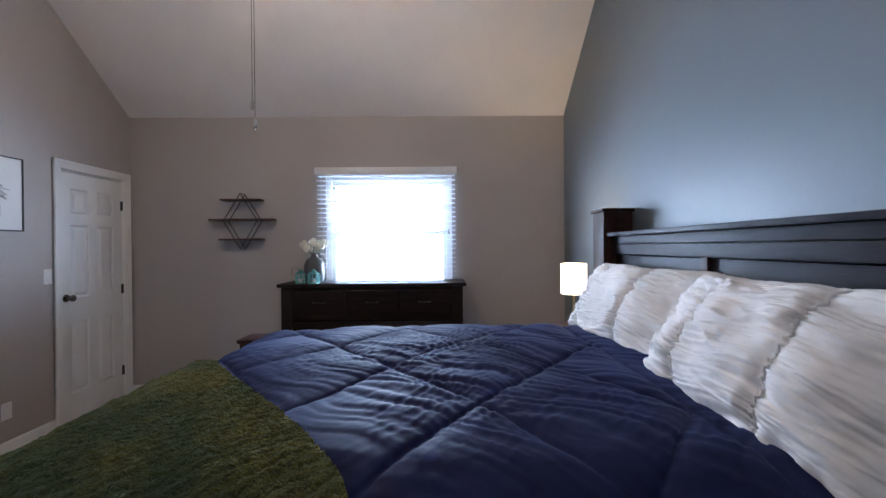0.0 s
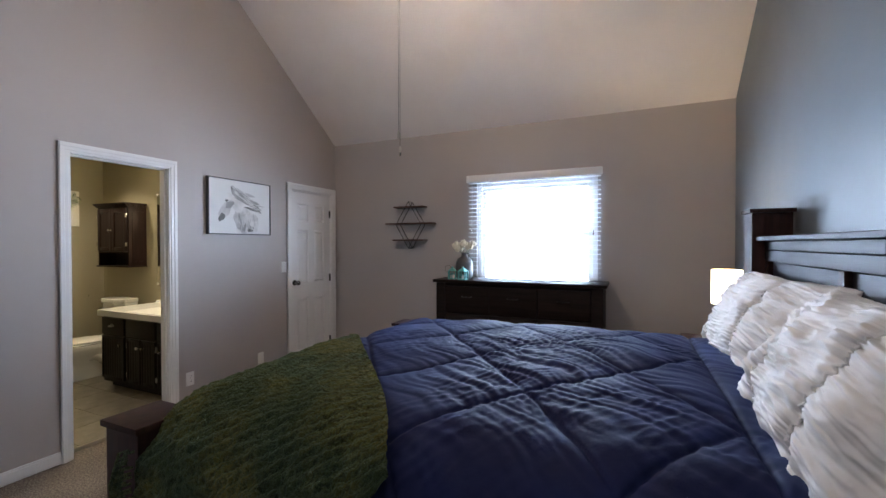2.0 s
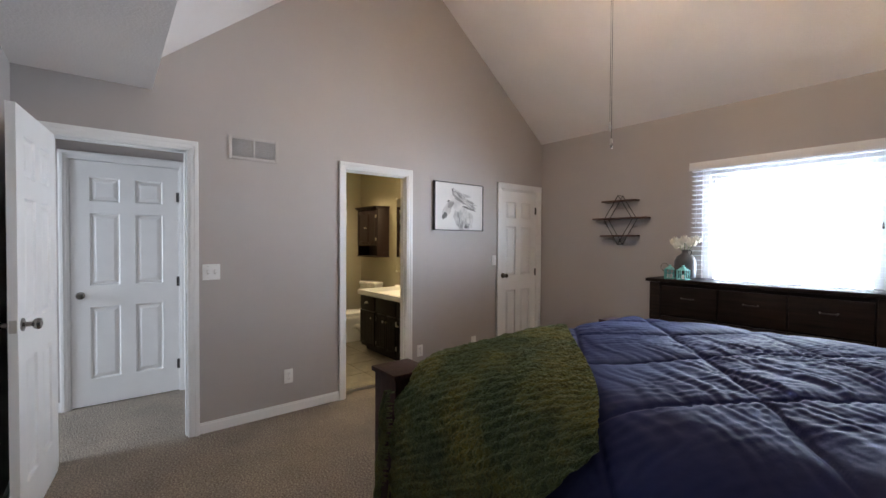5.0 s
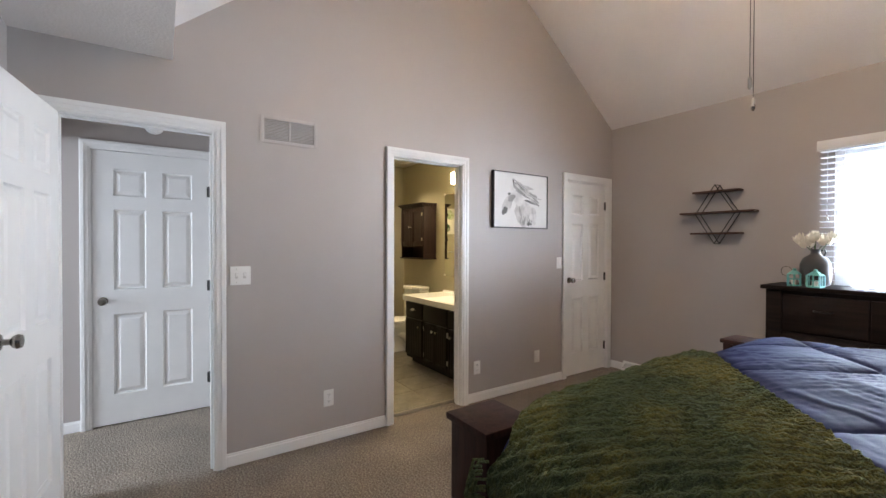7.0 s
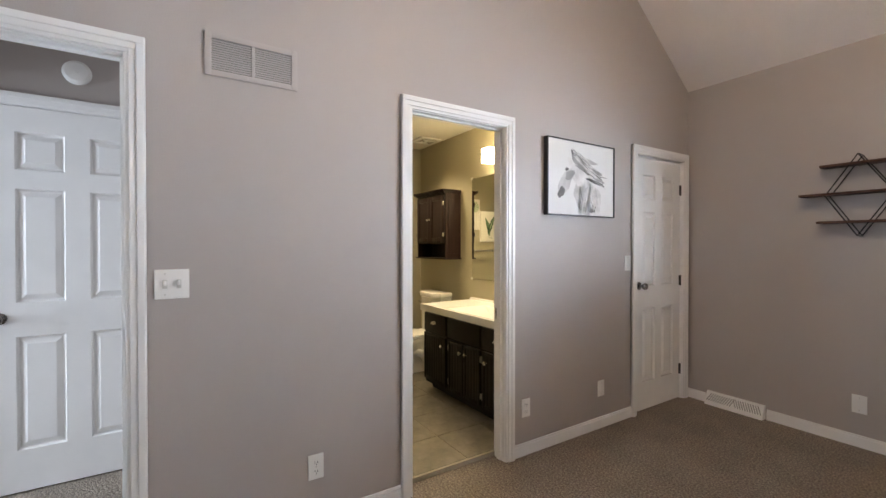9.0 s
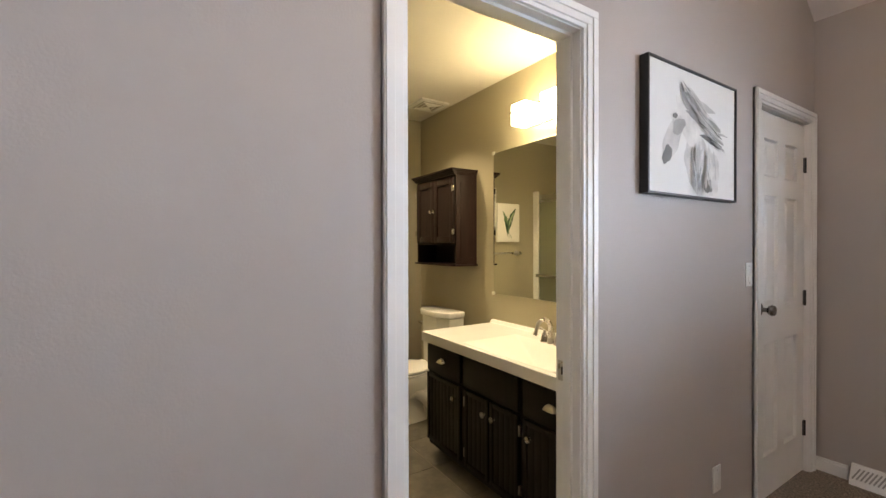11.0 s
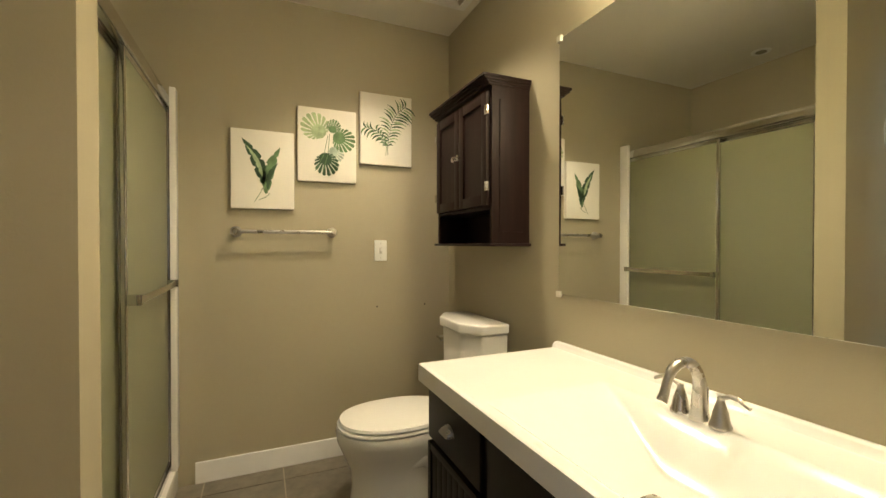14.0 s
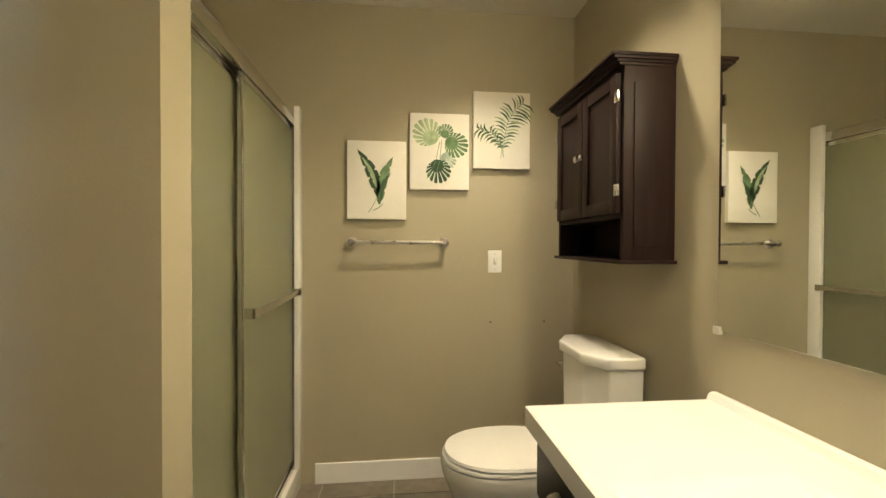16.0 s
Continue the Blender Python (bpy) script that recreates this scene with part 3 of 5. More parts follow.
for y in (-0.02, -0.86, 0.84):
    part("headboard_stile", block(1.088, 1.112, y - 0.022, y + 0.022, 0.5, 1.343, 0.004), BEDWOOD_Z, bed)
for z0, z1 in ((0.28, 0.50), (0.504, 0.74)):
    part("footboard_plank", block(-1.155, -1.075, -0.905, 0.82, z0, z1, 0.005), BEDWOOD_Y, bed)
for y in (-0.93, 0.86):
    part("side_rail", block(-1.03, 1.03, y - 0.02, y + 0.02, 0.22, 0.40, 0.004), BEDWOOD_Y, bed)
mt = thing("mattress", (0.16, 1.77, 0.30), "thick pale mattress under the comforter", "mattress")
part("core", block(-1.0, 1.02, -0.90, 0.84, 0, 0.50, 0.06), SHAM, mt)

MX0, MY0, MY1, TOP = -0.66, 0.98, 2.42, 0.905


def fold(d, r):
    if d <= 0:
        return d, 0.0
    if d < r * math.pi / 2:
        return r * math.sin(d / r), r * (1 - math.cos(d / r))
    return r, r + d - r * math.pi / 2


def drape(a, b, lift=0.0):
    """The top of the bed at cloth distances a along it and b across it."""
    R, Q = 0.27, 0.30
    ox, dx = fold(MX0 - a, Q)
    if b < (MY0 + MY1) / 2:
        oy, dy = fold(MY0 - b, R)
        y = MY0 - oy
    else:
        oy, dy = fold(b - MY1, R)
        y = MY1 + oy
    x = MX0 - ox if a < MX0 else a
    crown = 0.022 * math.cos((b - 1.72) * 1.5) + 0.012 * math.sin(a * 3.1 + 0.6)
    side = max(dx, dy)
    return Vector((x, y, TOP + crown - max(dx, dy) - 0.25 * min(dx, dy) + lift)), side


SEAM_A, SEAM_B = 0.465, 0.46


def quilt(a, b):
    """Puffs between diagonal stitching lines, with folds that run out of the seams."""
    ca, cb = 0.785 * a - 0.62 * b + 0.535, 0.8 * a + 0.6 * b - 0.95
    da = abs((ca / SEAM_A + 0.5) % 1 - 0.5) * SEAM_A
    db = abs((cb / SEAM_B + 0.5) % 1 - 0.5) * SEAM_B
    d = min(da, db)
    if a > 0.86:
        d = 0.2
    d = min(d, abs(a - 0.87))
    h = 0.015 * (1 - math.exp(-(d / 0.030) ** 0.9)) - 0.006 * math.exp(-(d / 0.006) ** 2)
    near = math.exp(-min(da, db) / 0.13)
    p = Vector((ca * 5.5, cb * 34 + 2.0 * noise.noise(Vector((a * 6, b * 6, 1))), 0.0))
    q = Vector((ca * 30, cb * 5.5 + noise.noise(Vector((a * 5, b * 7, 7))), 4.0))
    mask = max(0, noise.noise(Vector((a * 2.3, b * 2.3, 9))) + 0.35)
    h += 0.0035 * near * (1 - abs(noise.noise(p)) * 2) * mask * 1.4
    h += 0.0085 * (1 - abs(noise.noise(q)) * 2) * max(0, noise.noise(Vector((a * 1.9 + 5, b * 1.9, 3))) + 0.25)
    # long drag folds across the middle of the bed
    w = math.exp(-((a - 0.30) / 0.62) ** 2) * math.exp(-((b - 1.60) / 0.75) ** 2)
    ang = 0.83 * b + 0.55 * a + 0.07 * noise.noise(Vector((a * 4, b * 4, 2)))
    h += 0.022 * w * (abs(noise.noise(Vector((ang * 17, (a - b) * 1.3, 5)))) - 0.2)
    # puckers that gather at the crossing of two seams
    g = math.exp(-((a + 0.06) / 0.30) ** 2 - ((b - 1.76) / 0.22) ** 2)
    h += 0.011 * g * (abs(noise.noise(Vector((ang * 46 + 1.5 * noise.noise(Vector((a * 7, b * 7, 6))), (a - b) * 3, 15)))) - 0.2)
    h += 0.016 * noise.noise(Vector((a * 2.6, b * 2.6, 12)))
    # fine sharp creases in the loose cloth
    loose = max(0, noise.noise(Vector((a * 1.7, b * 1.7, 31))) + 0.35)
    h += 0.013 * loose * (0.2 - abs(noise.noise(Vector((ang * 27, (a - b) * 2.2, 41)))))
    return h


def comforter(u, v):
    a, b = -1.13 + 2.30 * u, 0.36 + 2.68 * v
    p, side = drape(a, b)
    q, _ = drape(a, b - 0.01)
    r, _ = drape(a + 0.01, b)
    n = (r - p).cross(p - q).normalized()
    if n.z < 0:
        n = -n
    h = quilt(a, b)
    if b < MY0:
        h += 0.012 * math.sin(a * 13 + 1.3 * math.sin(b * 6)) * min(1, side * 3)
    p = p + n * (h + 0.015)
    p.x = max(p.x, -0.99 if p.y > 0.92 else -0.84)
    return p - Vector((0.16, 1.77, 0.8))


cf = thing("comforter", (0.16, 1.77, 0.8), "navy blue diamond-quilted comforter, wrinkled, over the bed", "comforter")
part("quilted_cover", surface(comforter, 330, 380), NAVY, cf)


def stitch(ca, cb, horizontal):
    """One line of stitching, followed over the cover in its groove."""
    pts = []
    for k in range(121):
        s = -2.2 + 4.8 * k / 120
        # a point with both offsets, from the two seam directions
        ka, kb = (ca - 0.535, s) if horizontal else (s - 1.2, cb + 0.95)
        det = 0.785 * 0.6 + 0.62 * 0.8
        a, b = (ka * 0.6 + 0.62 * kb) / det, (0.785 * kb - 0.8 * ka) / det
        if -0.95 < a < 0.87 and 0.50 < b < 2.95:
            pts.append(comforter((a + 1.13) / 2.30, (b - 0.36) / 2.68) + Vector((0, 0, 0.0005)))
    if len(pts) > 3:
        part("stitched_seam", tube(pts, 0.0022, 5), NAVY, cf)


for k in range(-3, 3):
    stitch(k * SEAM_A, 0, True)
for k in range(-3, 4):
    stitch(0, k * SEAM_B, False)

# knitted throw over the foot corner
TP = ((-0.92, 1.92), (0.05, 0.80))


def throw_at(u, v, lift):
    """u runs from the diagonal hem towards the foot corner, v along the hem."""
    hem = Vector((TP[0][0] + (TP[1][0] - TP[0][0]) * v, TP[0][1] + (TP[1][1] - TP[0][1]) * v))
    if v > 0.93:
        hem.y -= (v - 0.93) * 0.6
    reach = 0.30 + 0.85 * math.sin(min(1.0, v * 1.02) * math.pi * 0.62)
    dirn = Vector((-0.80, -0.44 - 0.35 * v)).normalized()
    c = hem + dirn * (u * reach) + Vector((0, -0.32)) * max(0, v - 0.55) * u
    a, b = c.x, c.y
    a = max(a, -1.24 + 0.0 * b)
    p, side = drape(a, b)
    h = 0.058 + lift + 0.010 * noise.noise(Vector((a * 5, b * 5, 20))) + 0.0045 * math.sin((0.9 * b - 0.45 * a) * 215 + 2.5 * noise.noise(Vector((a * 5, b * 5, 3))))
    h += 0.008 * noise.noise(Vector((a * 55, b * 55, 8))) + 0.008 * noise.noise(Vector((a * 17, b * 17, 2)))
    q, _ = drape(a, b - 0.01)
    r, _ = drape(a + 0.01, b)
    n = (r - p).cross(p - q)
    n = n.normalized() if n.length > 1e-9 else Vector((0, 0, 1))
    if n.z < 0:
        n = -n
    p = p + n * h
    p.x = max(p.x, -1.02 if p.y > 0.90 else -1.0)
    if p.y < 0.90:
        p.x = max(p.x, -0.825 + 0.012 * math.sin(p.z * 40))
    return p


def throw_sheet(u, v):
    return throw_at(u, v, 0.0) - Vector((-0.5, 1.2, 0.85))


th = thing("throw_blanket", (-0.5, 1.2, 0.85), "olive and forest green chunky knit throw draped over the comforter", "blanket")
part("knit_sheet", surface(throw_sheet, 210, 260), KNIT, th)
rnd = random.Random(4)
for i in range(44):
    v = 0.60 + 0.40 * i / 44
    p = throw_at(1.0, v, 0.0) - Vector((-0.5, 1.2, 0.85))
    ln = 0.12 + 0.07 * rnd.random()
    sw = (rnd.random() - 0.5) * 0.05
    part("fringe_strand", tube([p, p + Vector((sw * 0.3, -0.012, -ln * 0.5)), p + Vector((sw, -0.008 + sw * 0.2, -ln))], 0.004, 5), KNIT, th)

for i in range(40):
    z = 0.80 - 0.0095 * i
    p = Vector((-0.842 + 0.02 * rnd.random(), 0.622 - 0.0008 * i + 0.02 * rnd.random(), z)) - Vector((-0.5, 1.2, 0.85))
    ln, sw = 0.10 + 0.07 * rnd.random(), (rnd.random() - 0.5) * 0.03
    part("fringe_strand", tube([p + Vector((0.03, 0.01, 0.01)), p, p + Vector((-0.008 + sw * 0.4, -0.012, -ln * 0.5)), p + Vector((sw, -0.010, -ln))], 0.0042, 5), KNIT, th)

# ---- pillows ----
def sham(at, w, h, lean, turn, seed, seams, label):
    """A ruched pillow sham: gathered along lines that run up and down its front."""
    pl = thing("pillow_sham", at, label, "pillow", "shams against the headboard")

    def skin(u, v):
        s = 1 if u < 0.5 else -1
        x = (u * 2 if u < 0.5 else 2 - u * 2) * 2 - 1
        y = v * 2 - 1
        edge = max(0.0, (1 - abs(x) ** 2.6)) ** 0.55 * max(0.0, (1 - abs(y) ** 2.6)) ** 0.55
        t = 0.125 * edge
        px = x * w / 2 * (1 - 0.05 * (1 - abs(y)) * abs(x))
        py = y * h / 2 * (1 - 0.06 * (1 - abs(x)) * abs(y))
        g = 0.0
        for sx in seams:
            d = abs(x - sx)
            g -= 0.016 * math.exp(-(d / 0.05) ** 2)
            wr = noise.noise(Vector((sx * 9 + x * 2.2, y * 15 + seed + 0.9 * math.sin(x * 5), seed)))
            g += 0.019 * math.exp(-d / 0.55) * (abs(wr) - 0.22)
            g += 0.010 * math.exp(-(d / 0.07) ** 2) * noise.noise(Vector((x * 10, y * 34, seed + 3))) * 0.6
        g += 0.026 * noise.noise(Vector((x * 2.4, y * 3.4, seed + 9))) + 0.014 * (0.3 - abs(noise.noise(Vector((x * 4.5 + y, y * 6 - x * 1.5, seed + 15)))))
        g += 0.010 * (0.5 - abs(noise.noise(Vector((x * 3.0 + y * 1.5, y * 9, seed + 5)))))
        rim = 0.007 * noise.noise(Vector((x * 14, y * 14, seed))) * (1 - edge)
        return Vector((px + rim, s * (t + g * min(1, edge * 2.5)) * (1 if s > 0 else 0.6), py + rim))

    part("ruched_cover", surface(skin, 260, 170, True), SHAM, pl)
    for sx in seams:
        pts = []
        for k in range(60):
            v = 0.03 + 0.94 * k / 59
            p = skin((sx + 1) / 4, v)
            pts.append(p + Vector((0.004 * math.sin(k * 2.1), 0.004 + 0.003 * math.sin(k * 1.7), 0)))
        part("gathered_seam", tube(pts, 0.005, 6), SHAM, pl)
    pl.matrix_world = Matrix.Translation(at) @ pose(0, 0, 0, 0, 0, 90 + turn) @ pose(0, 0, 0, lean, 0, 0)
    return pl


sham((1.120, 2.15, 1.075), 1.02, 0.48, 29, 4, 3.0, (-0.26, 0.60), "white ruched cotton pillow sham leaning on the headboard")
sham((1.075, 1.235, 1.080), 0.93, 0.48, 33, -2, 8.0, (-0.42, 0.42), "white ruched cotton king sham slumped against the headboard")


# ---- bedroom furniture ----
def dresser():
    d = thing("dresser", (-0.42, 3.93, 0), "dark brown stained wooden dresser with six drawers under the window", "dresser")
    part("top", block(-0.825, 0.825, -0.235, 0.19, 1.052, 1.082, 0.005), DRESSWOOD, d)
    part("body", block(-0.795, 0.795, -0.195, 0.19, 0.06, 1.050, 0.004), DRESSWOOD, d)
    for x0, x1 in ((-0.795, -0.70), (0.70, 0.795)):
        part("corner_stile", block(x0, x1, -0.213, -0.196, 0.0, 1.048, 0.004), DRESSWOOD, d)
    for i in range(3):
        for z0, z1 in ((0.76, 1.02), (0.47, 0.745), (0.16, 0.455)):
            x0 = -0.69 + i * 0.462
            dr = part("drawer", block(x0, x0 + 0.452, -0.212, -0.196, z0, z1, 0.004), DRESSWOOD, d)
            zc = (z0 + z1) / 2 + 0.03
            part("bin_pull", tube([(x0 + 0.175, -0.213, zc), (x0 + 0.185, -0.236, zc - 0.004), (x0 + 0.267, -0.236, zc - 0.004), (x0 + 0.277, -0.213, zc)], 0.006, 8), BLACKMETAL, dr, "dark iron pull")
    for x in (-0.75, 0.75):
        part("foot", block(x - 0.04, x + 0.04, -0.19, 0.17, 0, 0.06, 0.004), DRESSWOOD, d)


dresser()


def nightstand():
    d = thing("nightstand", (1.165, 3.36, 0), "dark wooden nightstand beside the bed", "nightstand")
    part("top", block(-0.215, 0.215, -0.32, 0.30, 0.708, 0.733, 0.005), SHELFWOOD, d)
    part("body", block(-0.19, 0.20, -0.29, 0.27, 0.10, 0.706, 0.004), DRESSWOOD, d)
    for z0, z1 in ((0.43, 0.68), (0.15, 0.41)):
        dr = part("drawer", block(-0.203, -0.19, -0.27, 0.25, z0, z1, 0.004), DRESSWOOD, d)
        part("handle", tube([(-0.203, -0.05, z1 - 0.09), (-0.225, -0.04, z1 - 0.09), (-0.225, 0.04, z1 - 0.09), (-0.203, 0.05, z1 - 0.09)], 0.006, 8), BLACKMETAL, dr)
    for x, y in ((-0.17, -0.27), (-0.17, 0.25), (0.18, -0.27), (0.18, 0.25)):
        part("leg", block(x - 0.02, x + 0.02, y - 0.02, y + 0.02, 0, 0.10, 0.003), DRESSWOOD, d)


nightstand()
lp = thing("table_lamp", (1.175, 3.17, 0.733), "small lit table lamp with a white drum shade", "lamp")
part("base", lathe([(0.05, 0), (0.05, 0.012), (0.014, 0.022), (0.011, 0.12), (0.016, 0.16), (0.009, 0.20), (0.008, 0.315)], 24), BRASS, lp, "slim brass stem")
bm = bmesh.new()
for r0, r1 in ((0.094, 0.094),):
    o = [bm.verts.new((r0 * math.cos(2 * math.pi * i / 36), r0 * math.sin(2 * math.pi * i / 36), z)) for z in (0.305, 0.53) for i in range(36)]
    for i in range(36):
        bm.faces.new((o[i], o[(i + 1) % 36], o[36 + (i + 1) % 36], o[36 + i]))
sh = part("shade", bm, SHADE, lp, "glowing white fabric drum")
part("shade_ring", tube([(0.095 * math.cos(i * math.pi / 12), 0.095 * math.sin(i * math.pi / 12), 0.53) for i in range(25)], 0.002, 5), BRASS, sh)

# vase of flowers and lanterns on the dresser
vs = thing("flower_vase", (-0.965, 3.86, 1.082), "dark grey ceramic jug vase holding cream roses", "vase")
part("jug", lathe([(0.055, 0), (0.082, 0.015), (0.090, 0.06), (0.088, 0.16), (0.070, 0.205), (0.032, 0.232), (0.026, 0.25), (0.031, 0.268), (0.026, 0.268), (0.02, 0.24)], 32), VASE, vs)
part("jug_handle", tube([(0.03, 0, 0.258), (0.05, 0, 0.265), (0.055, 0, 0.245), (0.045, 0, 0.218)], 0.006, 8), VASE, vs)
rnd = random.Random(11)
for x, y, z, s in ((-0.085, -0.01, 0.345, 0.040), (-0.045, -0.03, 0.315, 0.042), (0.005, -0.03, 0.355, 0.043), (0.055, -0.01, 0.335, 0.042), (0.085, 0.02, 0.36, 0.036), (-0.02, 0.03, 0.36, 0.04)):
    bm = bmesh.new()
    for k in range(16):
        t, a = k / 15, k * 2.4
        rr = s * (0.25 + 0.75 * t)
        c = Vector((x + 0.35 * rr * math.cos(a), y + 0.35 * rr * math.sin(a), z - s * 0.6 * t))
        prev = None
        for j in range(5):
            f = j / 4
            row = []
            for i in range(-2, 3):
                aa = a + i * 0.32 * (1 - 0.2 * f)
                out = rr * (0.45 + 0.55 * math.sin(f * 2.0)) * (0.9 + 0.1 * rnd.random())
                row.append(bm.verts.new((c.x + out * math.cos(aa), c.y + out * math.sin(aa), c.z + s * (1.25 * f - 0.35 * t - 0.10 * i * i * f))))
            if prev:
                for q in range(4):
                    bm.faces.new((prev[q], prev[q + 1], row[q + 1], row[q]))
            prev = row
    part("rose", bm, PETAL, vs, "full cream bloom")
    part("stem", tube([(0, 0, 0.22), (x * 0.5, y * 0.5, 0.28), (x, y, z)], 0.003, 6), STEM, vs)


def lantern(at, rz, ring):
    ln = thing("lantern", at, "small distressed teal metal candle lantern", "lantern", "lanterns on the dresser", rz)
    s = 0.036
    part("base", block(-s - 0.004, s + 0.004, -s - 0.004, s + 0.004, 0, 0.010, 0.002), TEAL, ln)
    for x in (-s, s):
        for y in (-s, s):
            part("corner_post", block(x - 0.005, x + 0.005, y - 0.005, y + 0.005, 0.01, 0.085), TEAL, ln)
    for (x0, x1, y0, y1) in ((-0.004, 0.004, -s - 0.003, -s + 0.003), (-0.004, 0.004, s - 0.003, s + 0.003), (-s - 0.003, -s + 0.003, -0.004, 0.004), (s - 0.003, s + 0.003, -0.004, 0.004)):
        part("mullion", block(x0, x1, y0, y1, 0.01, 0.085), TEAL, ln)
    for z in (0.046,):
        for y in (-s, s):
            part("cross_bar", block(-s, s, y - 0.002, y + 0.002, z, z + 0.007), TEAL, ln)
    bm = bmesh.new()
    lo = [bm.verts.new((x, y, 0.085)) for x, y in ((-s - 0.006, -s - 0.006), (s + 0.006, -s - 0.006), (s + 0.006, s + 0.006), (-s - 0.006, s + 0.006))]
    hi = [bm.verts.new((x, y, 0.112)) for x, y in ((-0.014, -0.014), (0.014, -0.014), (0.014, 0.014), (-0.014, 0.014))]
    bm.faces.new(lo[::-1])
    bm.faces.new(hi)
    for i in range(4):
        bm.faces.new((lo[i], lo[(i + 1) % 4], hi[(i + 1) % 4], hi[i]))
    part("roof", bm, TEAL, ln, smooth=False)
    part("chimney", lathe([(0.012, 0.112), (0.012, 0.124), (0.004, 0.13)], 12), TEAL, ln)
    part("bail_handle", tube([(ring * 0.045 + 0.032 * math.cos(a), 0, 0.105 + 0.032 * math.sin(a) * 1.1) for a in [i * math.pi / 8 for i in range(17)]], 0.0018, 6), BLACKMETAL, ln)
    part("candle", lathe([(0.02, 0.01), (0.02, 0.05), (0.002, 0.051)], 16), SHAM, ln)


lantern((-1.065, 3.79, 1.082), 12, -1)
lantern((-0.935, 3.75, 1.082), -6, 0)

# geometric wall shelf
sf = thing("wall_shelf", (-1.705, NY, 1.66), "rustic wood and black wire diamond wall shelf, empty", "shelf")
for x0, x1, z in ((-0.30, 0.30, 0.012), (-0.19, 0.185, 0.200), (-0.205, 0.19, -0.176)):
    part("board", block(x0, x1, -0.125, -0.012, z - 0.008, z + 0.008, 0.002), SHELFWOOD, sf)
for y in (-0.118, -0.018):
    pts = [(0, y, 0.258), (-0.16, y, 0.0), (0, y, -0.268), (0.16, y, 0.0), (0, y, 0.258)]
    for p, q in zip(pts, pts[1:]):
        part("wire_side", tube([p, q], 0.0042, 6), BLACKMETAL, sf)
for z in (0.258, -0.268):
    part("wire_tie", tube([(0, -0.118, z), (0, 0, z)], 0.004, 6), BLACKMETAL, sf)


# framed print
def poly(pts, y):
    bm = bmesh.new()
    bm.faces.new([bm.verts.new((p[0], y, p[1])) for p in pts])
    return bm


pic = thing("framed_print", (WX, 2.718, 1.787), "black-framed pale print with soft grey brush shapes", "picture", rz=90)
W2, H2 = 0.346, 0.256
bm = bmesh.new()
for x0, x1, z0, z1 in ((-W2, -W2 + 0.008, -H2, H2), (W2 - 0.008, W2, -H2, H2), (-W2 + 0.008, W2 - 0.008, -H2, -H2 + 0.008), (-W2 + 0.008, W2 - 0.008, H2 - 0.008, H2)):
    box(bm, x0, x1, -0.036, 0, z0, z1, 0.001)
part("frame", bm, plain("black_frame_paint", (0.012, 0.012, 0.013), 0.4), pic, "thin black floater frame")
part("print_sheet", block(-W2 + 0.008, W2 - 0.008, -0.028, -0.002, -H2 + 0.008, H2 - 0.008), PAPER, pic)
INK = [plain("grey_wash_%s" % n, (k, k * 0.97, k * 0.94), 0.8, vary=0.22, scale=12) for n, k in (("pale", 0.56), ("mid", 0.36), ("deep", 0.16), ("lightest", 0.66))]


def blob(cx, cz, rx, rz, ang, seed, rough=0.3, n=36):
    """An uneven brushed patch."""
    pts = []
    for i in range(n):
        a = 2 * math.pi * i / n
        k = 1 + rough * noise.noise(Vector((math.cos(a) * 1.8, math.sin(a) * 1.8, seed)))
        x, z = rx * k * math.cos(a), rz * k * math.sin(a)
        pts.append((cx + x * math.cos(ang) - z * math.sin(ang), cz + x * math.sin(ang) + z * math.cos(ang)))
    return pts


def dab(parent, name, pts, y, mat):
    part(name, poly(pts, y), mat, parent, smooth=False)


yy = -0.0285
for i, (cx, cz, rx, rz, ang, ink) in enumerate((
        (0.02, -0.10, 0.10, 0.14, 0.3, 0), (0.10, -0.14, 0.10, 0.10, 0.2, 3), (-0.05, 0.03, 0.13, 0.055, -0.75, 3), (-0.17, -0.03, 0.10, 0.05, 0.95, 0),
        (-0.21, -0.10, 0.042, 0.028, 0.9, 2), (-0.13, 0.02, 0.05, 0.03, 0.4, 1), (-0.03, 0.11, 0.10, 0.028, -0.6, 1), (0.06, 0.07, 0.14, 0.020, -0.15, 1), (0.11, 0.03, 0.12, 0.016, -0.3, 1),
        (0.03, 0.13, 0.13, 0.018, -0.12, 0), (0.13, -0.01, 0.10, 0.012, -0.2, 2), (0.07, 0.04, 0.06, 0.010, -0.4, 2), (-0.10, 0.16, 0.04, 0.010, -1.1, 2), (-0.085, 0.13, 0.045, 0.02, -0.9, 1),
        (0.10, -0.20, 0.035, 0.028, 0.4, 2), (0.03, -0.18, 0.016, 0.05, -0.1, 1), (-0.02, -0.12, 0.014, 0.07, 0.2, 1), (-0.16, 0.055, 0.018, 0.010, 0.3, 2))):
    dab(pic, "brush_patch", blob(cx, cz, rx, rz, ang, i * 3.1), yy, INK[ink])
    yy -= 0.00025
rs = random.Random(21)
for i in range(54):
    f = rs.random()
    cx, cz = -0.08 + 0.24 * f + 0.05 * rs.random(), 0.15 - 0.16 * f + 0.07 * (rs.random() - 0.5)
    dab(pic, "brush_stroke", blob(cx, cz, 0.03 + 0.05 * rs.random(), 0.0022 + 0.003 * rs.random(), -0.55 + 0.6 * rs.random() * f, i * 1.7, 0.5, 18), yy - 0.00012 * i, INK[rs.choice((0, 0, 1, 1, 2, 3))])
